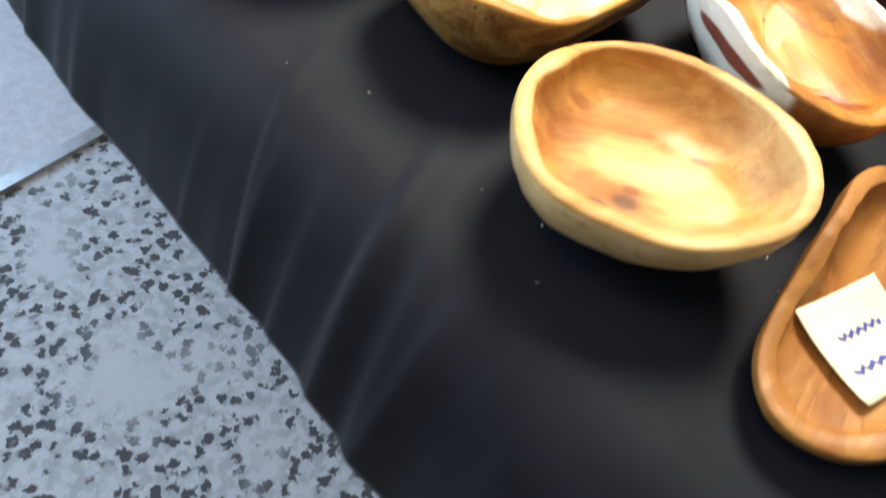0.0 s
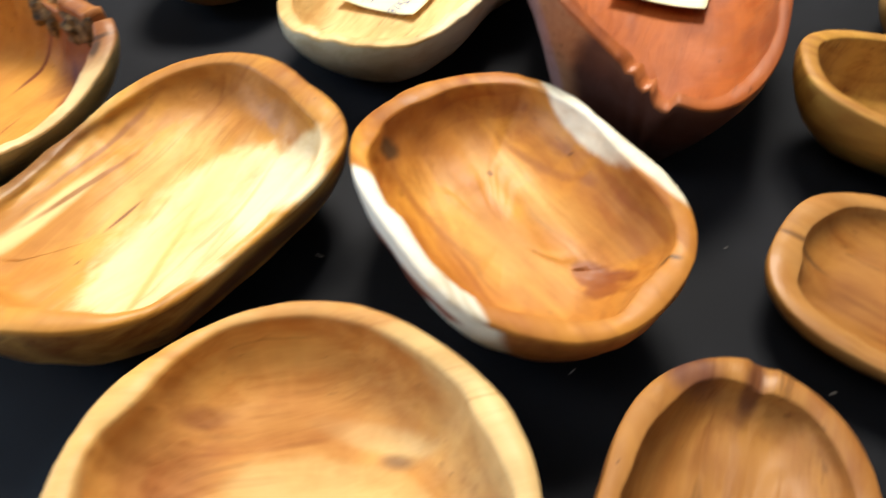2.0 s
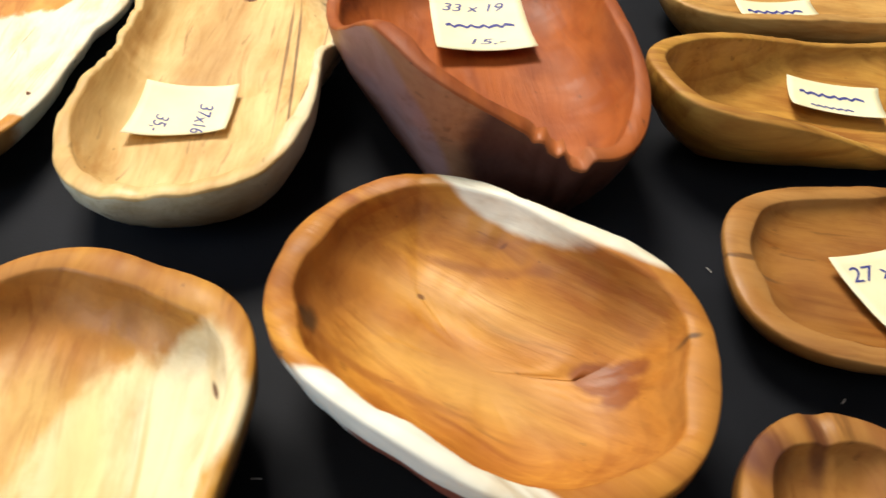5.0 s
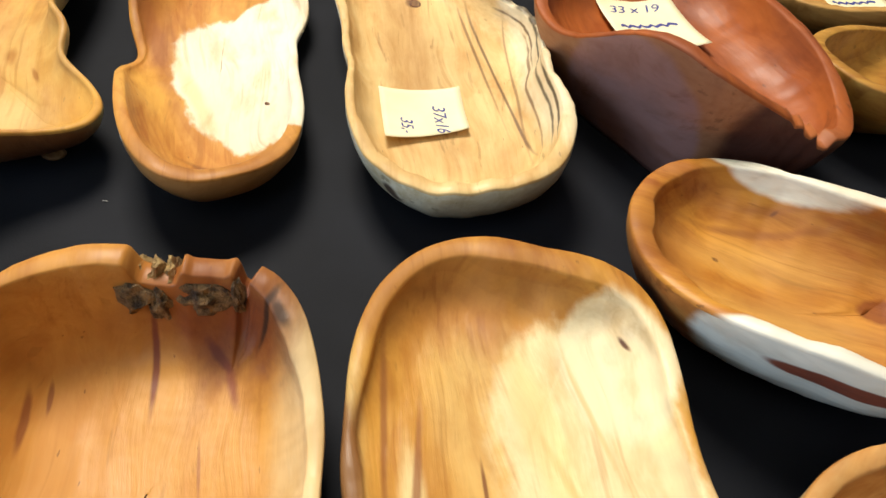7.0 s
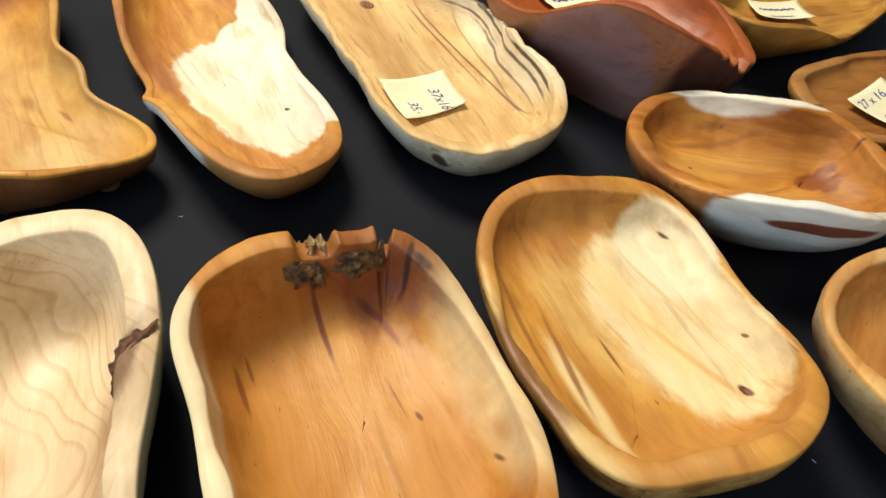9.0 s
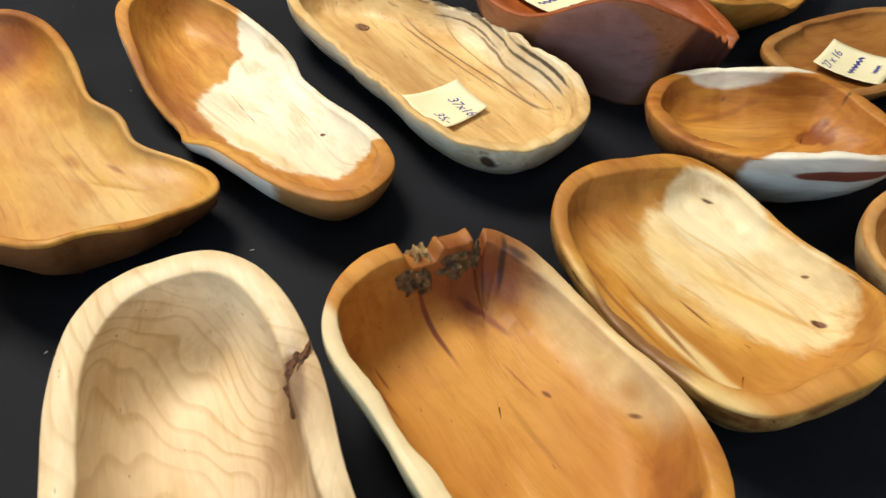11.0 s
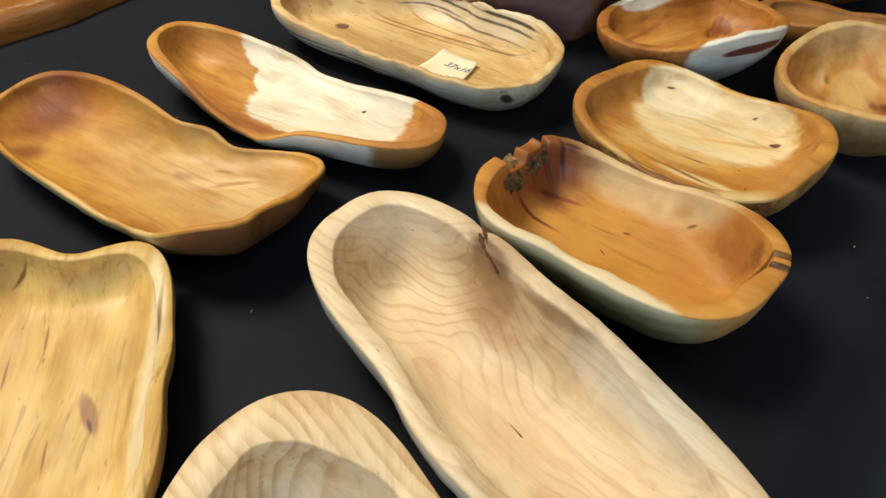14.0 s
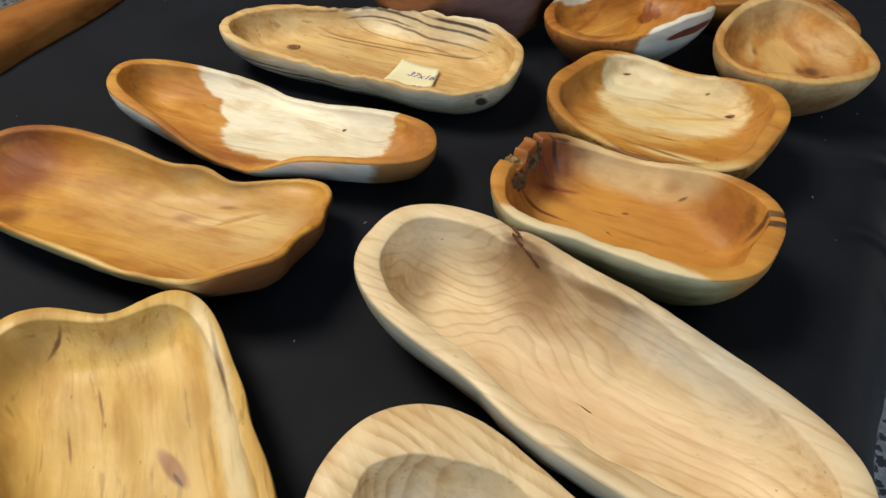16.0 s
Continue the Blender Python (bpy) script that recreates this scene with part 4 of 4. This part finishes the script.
j_bowl = bowl("j", "wooden_tray", "yellow birch tray with a notched rim", j_wood, rim=0.012, under=0.036, run=0.028, floor=0.025, dish=0.003, seed=4, category="wooden tray")
bowl("k", "wooden_bowl", "pale bowl with a broad striped rim and greyish hollow", k_wood, rim=0.024, under=0.03, run=0.04, floor=0.016, seed=5)
i_bowl = bowl("i", "wooden_tray", "large pale ash tray with wavy growth rings and a dark crack", i_wood, rim=0.016, under=0.038, run=0.034, floor=0.022, dish=0.004, soft=0.002, dents=[(143, 2.6, 0.004, 2)], count=300, outer=i_out, seed=6, category="wooden tray")
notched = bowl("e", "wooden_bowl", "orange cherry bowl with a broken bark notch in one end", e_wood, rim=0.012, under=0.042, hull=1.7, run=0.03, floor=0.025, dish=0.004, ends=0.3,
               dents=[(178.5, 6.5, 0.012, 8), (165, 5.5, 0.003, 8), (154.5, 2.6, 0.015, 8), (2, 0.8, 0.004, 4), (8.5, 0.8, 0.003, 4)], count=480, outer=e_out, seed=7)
f_bowl = bowl("f", "wooden_bowl", "orange-rimmed oblong bowl with a pale hollow", f_wood, rim=0.012, under=0.034, run=0.026, floor=0.036, dish=0.006, ends=0.35, soft=0.0024, chatter=0.002, outer=f_out, seed=8)
bowl("b2", "wooden_bowl", "amber bowl with white sapwood along its sides", b2_wood, rim=0.011, under=0.046, hull=1.7, run=0.042, floor=0.031, dish=0.006, ends=0.25, soft=0.002, outer=b2_out, seed=9)
bowl("c", "wooden_bowl", "small round golden bowl with brown knots", c_wood, rim=0.011, under=0.042, hull=1.8, run=0.032, floor=0.037, dish=0.004, soft=0.0024, outer=c_out, seed=10)
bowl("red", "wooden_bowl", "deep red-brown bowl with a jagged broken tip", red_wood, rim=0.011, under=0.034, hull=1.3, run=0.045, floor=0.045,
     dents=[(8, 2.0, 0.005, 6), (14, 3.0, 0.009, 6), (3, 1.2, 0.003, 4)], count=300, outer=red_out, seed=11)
bowl("m", "wooden_bowl", "smooth brown oval bowl with a paper note in it", m_wood, rim=0.012, under=0.036, run=0.028, floor=0.016, seed=12)
bowl("n", "wooden_bowl", "brown oval bowl with dark marks on its rim", n_wood, rim=0.011, under=0.024, run=0.024, floor=0.022, dents=[(182, 2.5, 0.003, 4)], seed=13)
bowl("boat", "wooden_bowl", "long narrow olive-brown wooden bowl", boat_wood, rim=0.009, under=0.042, run=0.026, floor=0.02, seed=14)
bowl("o", "wooden_bowl", "pale olive wooden bowl with a paper note in it", o_wood, rim=0.010, under=0.03, run=0.03, floor=0.016, seed=15)
bowl("p", "wooden_bowl", "brown wooden bowl with a dark slot in its side", p_wood, rim=0.01, under=0.03, run=0.03, floor=0.016, dents=[(165, 3, 0.014, 6)], seed=17)


def upturned():
    """A long bowl lying mouth down: a smooth rounded hull with a lip."""
    rings, n = [], 120
    for q, z in ((1.0, 0.0), (1.01, 0.004), (0.99, 0.010), (0.97, 0.018), (0.92, 0.025), (0.83, 0.032), (0.7, 0.037), (0.5, 0.040), (0.25, 0.042)):
        ring = []
        for k in range(n):
            t = 2 * math.pi * k / n
            r = (abs(math.cos(t) / 0.25) ** 2.3 + abs(math.sin(t) / 0.042) ** 2.3) ** (-1 / 2.3) * (1 + 0.03 * math.sin(2 * t + 0.6))
            ring.append((r * q * math.cos(t), r * q * math.sin(t) + 0.012 * math.cos(t) ** 2, z))
        rings.append(ring)
    verts = [v for ring in rings for v in ring] + [(0, 0, 0.042), (0, 0, 0.0)]
    faces = [(k * n + i, k * n + (i + 1) % n, (k + 1) * n + (i + 1) % n, (k + 1) * n + i) for k in range(len(rings) - 1) for i in range(n)]
    last = (len(rings) - 1) * n
    faces += [(last + i, last + (i + 1) % n, len(verts) - 2) for i in range(n)] + [((i + 1) % n, i, len(verts) - 1) for i in range(n)]
    ob = mesh_object("wooden_bowl", verts, faces, dark_wood)
    ob.matrix_world = pose(0.504, 1.239, TABLE + 0.0012, 0, 0, -42.0)
    tagged(ob, "long reddish-brown glossy wooden bowl lying upside down", "wooden bowl", "carved wooden bowls on the table")


upturned()


# ---- knots and cracks in the wood ----
KNOT = plain("dark_knot", (0.07, 0.028, 0.012), (0.2, 0.08, 0.028), 400, 0.6, 0.6, 0.001)


def hollow(owner, x, y):
    """The height of a bowl's hollow over a place in its plan."""
    inner = [v.co for v in owner.data.vertices[-1800:-1]]
    near = sorted((Vector((c.x - x, c.y - y)).length, c.z) for c in inner)[:3]
    return sum(z for _, z in near) / 3


def knot(owner, x, y, long, wide, turn):
    """A dark knot set in the hollow's floor, with a raised edge."""
    z = hollow(owner, x, y)
    bm = bmesh.new()
    n = 28
    rings = []
    for q, h in ((1.0, -0.001), (0.92, 0.0004), (0.6, 0.0001), (0.25, -0.0002)):
        ring = []
        for k in range(n):
            t = 2 * math.pi * k / n
            w = q * (1 + 0.18 * noise.noise((math.cos(t) * 2 + x * 50, math.sin(t) * 2, y * 50)))
            ring.append(bm.verts.new((long * w * math.cos(t), wide * w * math.sin(t), h)))
        rings.append(ring)
    for r0, r1 in zip(rings, rings[1:]):
        for k in range(n):
            bm.faces.new((r0[k], r0[(k + 1) % n], r1[(k + 1) % n], r1[k]))
    bm.faces.new(rings[-1])
    bmesh.ops.transform(bm, matrix=pose(x, y, z, 0, 0, turn), verts=bm.verts)
    part("knot", bm, KNOT, owner, "small dark knot")


def sliver(owner, way, width, seed):
    """A jagged dark split that follows the given line, half sunk in the wood."""
    bm = bmesh.new()
    pts = []
    for p, q in zip(way, way[1:]):
        for k in range(5):
            pts.append(Vector(p).lerp(Vector(q), k / 5))
    pts.append(Vector(way[-1]))
    rows = []
    for k, p in enumerate(pts):
        d = (pts[min(k + 1, len(pts) - 1)] - pts[max(k - 1, 0)]).normalized()
        side = d.cross(Vector((0, 0.6, 0.8))).normalized()
        up = side.cross(d)
        f = math.sin(math.pi * (0.08 + 0.88 * k / (len(pts) - 1)))
        w = width * f * (1 + 0.7 * noise.noise((k * 0.9, seed, 0)))
        p = p + side * width * 0.9 * noise.noise((k * 0.6, 3.0, seed))
        rows.append([bm.verts.new(p + side * w), bm.verts.new(p + up * 0.0009 * f), bm.verts.new(p - side * w), bm.verts.new(p - up * 0.002)])
    for r0, r1 in zip(rows, rows[1:]):
        for k in range(4):
            bm.faces.new((r0[k], r0[(k + 1) % 4], r1[(k + 1) % 4], r1[k]))
    bm.faces.new(rows[0][::-1])
    bm.faces.new(rows[-1])
    part("crack", bm, KNOT, owner, "dark jagged crack")


sliver(i_bowl, ((-0.098, 0.067, 0.0812), (-0.087, 0.0610, 0.0808), (-0.076, 0.0575, 0.078), (-0.066, 0.0556, 0.071)), 0.0042, 1.0)
sliver(i_bowl, ((-0.104, 0.0755, 0.0800), (-0.094, 0.0690, 0.0808), (-0.083, 0.0640, 0.0795), (-0.072, 0.0600, 0.076)), 0.0026, 2.0)
sliver(j_bowl, ((-0.128, -0.036, 0.026), (-0.118, -0.040, 0.022), (-0.108, -0.038, 0.0195)), 0.0010, 3.0)
knot(lv_bowl, -0.124, -0.006, 0.0075, 0.0055, 10)
knot(h_bowl, 0.076, 0.033, 0.0026, 0.0014, 40)
knot(f_bowl, 0.056, 0.042, 0.0040, 0.0019, 12)


def chunk(x, y, z, sx, sy, sz, seed, material, label):
    """A broken piece of bark grown into the notch."""
    bm = bmesh.new()
    bmesh.ops.create_icosphere(bm, subdivisions=3, radius=1.0)
    for v in bm.verts:
        d = 1 + 0.45 * noise.noise(v.co * 1.5 + Vector((seed, 0, 0))) + 0.34 * noise.noise(Vector((v.co.x * 3, v.co.y * 8, v.co.z * 1.5 + seed)))
        v.co = Vector((x + v.co.x * sx * d, y + v.co.y * sy * d, z + v.co.z * sz * d))
    part("bark", bm, material, notched, label)


for k, spot in enumerate(((-0.100, -0.007, 0.055, 0.010, 0.0052, 0.013), (-0.098, 0.000, 0.055, 0.010, 0.0048, 0.015), (-0.099, 0.0075, 0.057, 0.010, 0.0042, 0.012))):
    chunk(*spot, k * 3.7, SPLIT, "pale golden split wood")
for k, spot in enumerate(((-0.0915, -0.010, 0.050, 0.0070, 0.0085, 0.008), (-0.0890, 0.001, 0.043, 0.0055, 0.0050, 0.011), (-0.0885, 0.024, 0.050, 0.0065, 0.0105, 0.009), (-0.0880, 0.040, 0.050, 0.0050, 0.0032, 0.010))):
    x, y, z, sx, sy, sz = spot
    chunk(x + 0.001, y, z + 0.006, sx * 1.15, sy * 1.15, sz * 1.25, 20 + k * 3.7, BARK, "dark weathered bark")


# ---- paper notes ----
def note(key, spot, turn, size, floor, curl, lines, label, cut=0.0):
    """lines: (text or None for a bar, x, y, height, length), from the note's middle; writing runs along its x."""
    s = SHAPES[key]
    w, h = size
    nx = ny = 12

    def lift(x, y):
        return curl * ((2 * x / w) ** 2 * 0.6 + max(0.0, -2 * y / h) ** 2 * 0.8 + max(0.0, 2 * y / h) ** 3 * 0.5)

    verts, faces = [], []
    for k in (0.0, 0.0003):
        for i in range(nx + 1):
            for j in range(ny + 1):
                x, y = w * (i / nx - 0.5), h * (j / ny - 0.5)
                x -= cut * max(0.0, x / w + y / h)
                verts.append((x, y, lift(x, y) + k))
    q = ny + 1
    half = (nx + 1) * q
    for i in range(nx):
        for j in range(ny):
            a = i * q + j
            faces.append((half + a, half + a + q, half + a + q + 1, half + a + 1))
            faces.append((a, a + 1, a + q + 1, a + q))
    loop = [i * q for i in range(nx + 1)] + [nx * q + j for j in range(1, q)] + [i * q + ny for i in range(nx - 1, -1, -1)] + [j for j in range(ny - 1, 0, -1)]
    for a, b in zip(loop, loop[1:] + loop[:1]):
        faces.append((a, b, half + b, half + a))
    ob = mesh_object("paper_note", verts, faces, PAPER)
    for text, x, y, high, long in lines:
        if text:
            curve = bpy.data.curves.new("writing", "FONT")
            curve.body, curve.size, curve.shear = text, high, 0.25
            curve.space_character = 0.95
            tmp = bpy.data.objects.new("writing", curve)
            scene.collection.objects.link(tmp)
            bpy.context.view_layer.update()
            me = bpy.data.meshes.new_from_object(tmp.evaluated_get(bpy.context.evaluated_depsgraph_get()))
            bpy.data.objects.remove(tmp)
            span = max(v.co.x for v in me.vertices) or 1
            for v in me.vertices:
                v.co.x = x + v.co.x * long / span
                v.co.y = y + v.co.y
                v.co.z = lift(v.co.x, v.co.y) + 0.0006
        else:
            me = bpy.data.meshes.new("writing")
            vs, fs = [], []
            n = 16
            for i in range(n + 1):
                px = x + long * i / n
                wave = 0.18 * high * math.sin(i * 2.3)
                for py in (y + wave, y + high * 0.32 + wave):
                    vs.append((px, py, lift(px, py) + 0.0006))
            for i in range(n):
                fs.append((2 * i, 2 * i + 2, 2 * i + 3, 2 * i + 1))
            me.from_pydata(vs, [], fs)
        me.materials.clear()
        me.materials.append(INK)
        t = new("writing", me)
        t.parent = ob
        tagged(t, "blue handwriting")
    at = pose(s["at"][0], s["at"][1], TABLE + 0.0012, 0, 0, s["turn"]) @ pose(spot[0], spot[1], floor + 0.0012, 0, 0, turn)
    ob.matrix_world = at
    tagged(ob, label, "paper note", "price notes in the bowls")


note("lv", (0.052, -0.020), 0, (0.062, 0.064), 0.019, 0.006, [("37x16", -0.014, 0.008, 0.014, 0.036), ("35,-", 0.0, -0.018, 0.013, 0.022)], "yellow note with blue handwriting in the pale bowl", cut=0.012)
note("red", (-0.074, 0.005), 90, (0.072, 0.085), 0.046, 0.006, [("33 x 19", -0.028, 0.022, 0.015, 0.05), (None, -0.026, -0.002, 0.012, 0.052), ("15,-", -0.014, -0.030, 0.014, 0.030)], "yellow note with blue handwriting in the red-brown bowl")
note("m", (-0.026, -0.012), 28, (0.074, 0.070), 0.017, 0.006, [("27 x 16", -0.032, 0.017, 0.015, 0.052), (None, -0.022, -0.004, 0.012, 0.048), (None, -0.004, -0.024, 0.010, 0.022)], "yellow note with blue handwriting in the brown bowl")
note("boat", (-0.010, 0.008), 0, (0.066, 0.042), 0.021, 0.005, [(None, -0.024, 0.005, 0.010, 0.046), (None, -0.018, -0.012, 0.009, 0.03)], "yellow note with unreadable handwriting in the olive bowl")
note("n", (0.034, -0.004), -24, (0.070, 0.062), 0.023, 0.006, [(None, -0.026, 0.012, 0.011, 0.05), (None, -0.02, -0.008, 0.011, 0.036)], "pale yellow note with unreadable handwriting")
note("o", (-0.02, -0.015), 10, (0.070, 0.052), 0.017, 0.006, [(None, -0.026, 0.010, 0.011, 0.05), (None, -0.02, -0.010, 0.010, 0.03)], "yellow note with unreadable handwriting in the pale bowl")


# ---- lint on the cloth ----
def build_lint():
    rng = random.Random(5)
    verts, faces = [], []
    for _ in range(120):
        a, o = rng.uniform(-1.2, 0.5), rng.uniform(-1.2, -0.24)
        x, y, _z = on_table(a, o, 0)
        t, ln, wd = rng.uniform(0, math.pi), rng.uniform(0.0006, 0.0026), rng.uniform(0.0002, 0.0005)
        c, s = math.cos(t), math.sin(t)
        b = len(verts)
        z = TABLE + 0.0016
        for dx, dy, dz in ((-ln, -wd, 0), (ln, -wd, 0), (ln, wd, 0), (-ln, wd, 0), (0, 0, wd * 1.5)):
            verts.append((x + dx * c - dy * s, y + dx * s + dy * c, z + dz))
        faces += [(b, b + 1, b + 4), (b + 1, b + 2, b + 4), (b + 2, b + 3, b + 4), (b + 3, b, b + 4), (b + 3, b + 2, b + 1, b)]
    tagged(mesh_object("lint", verts, faces, LINT, smooth=False), "small pale specks of lint on black cloth", "lint", kind="stuff")


build_lint()
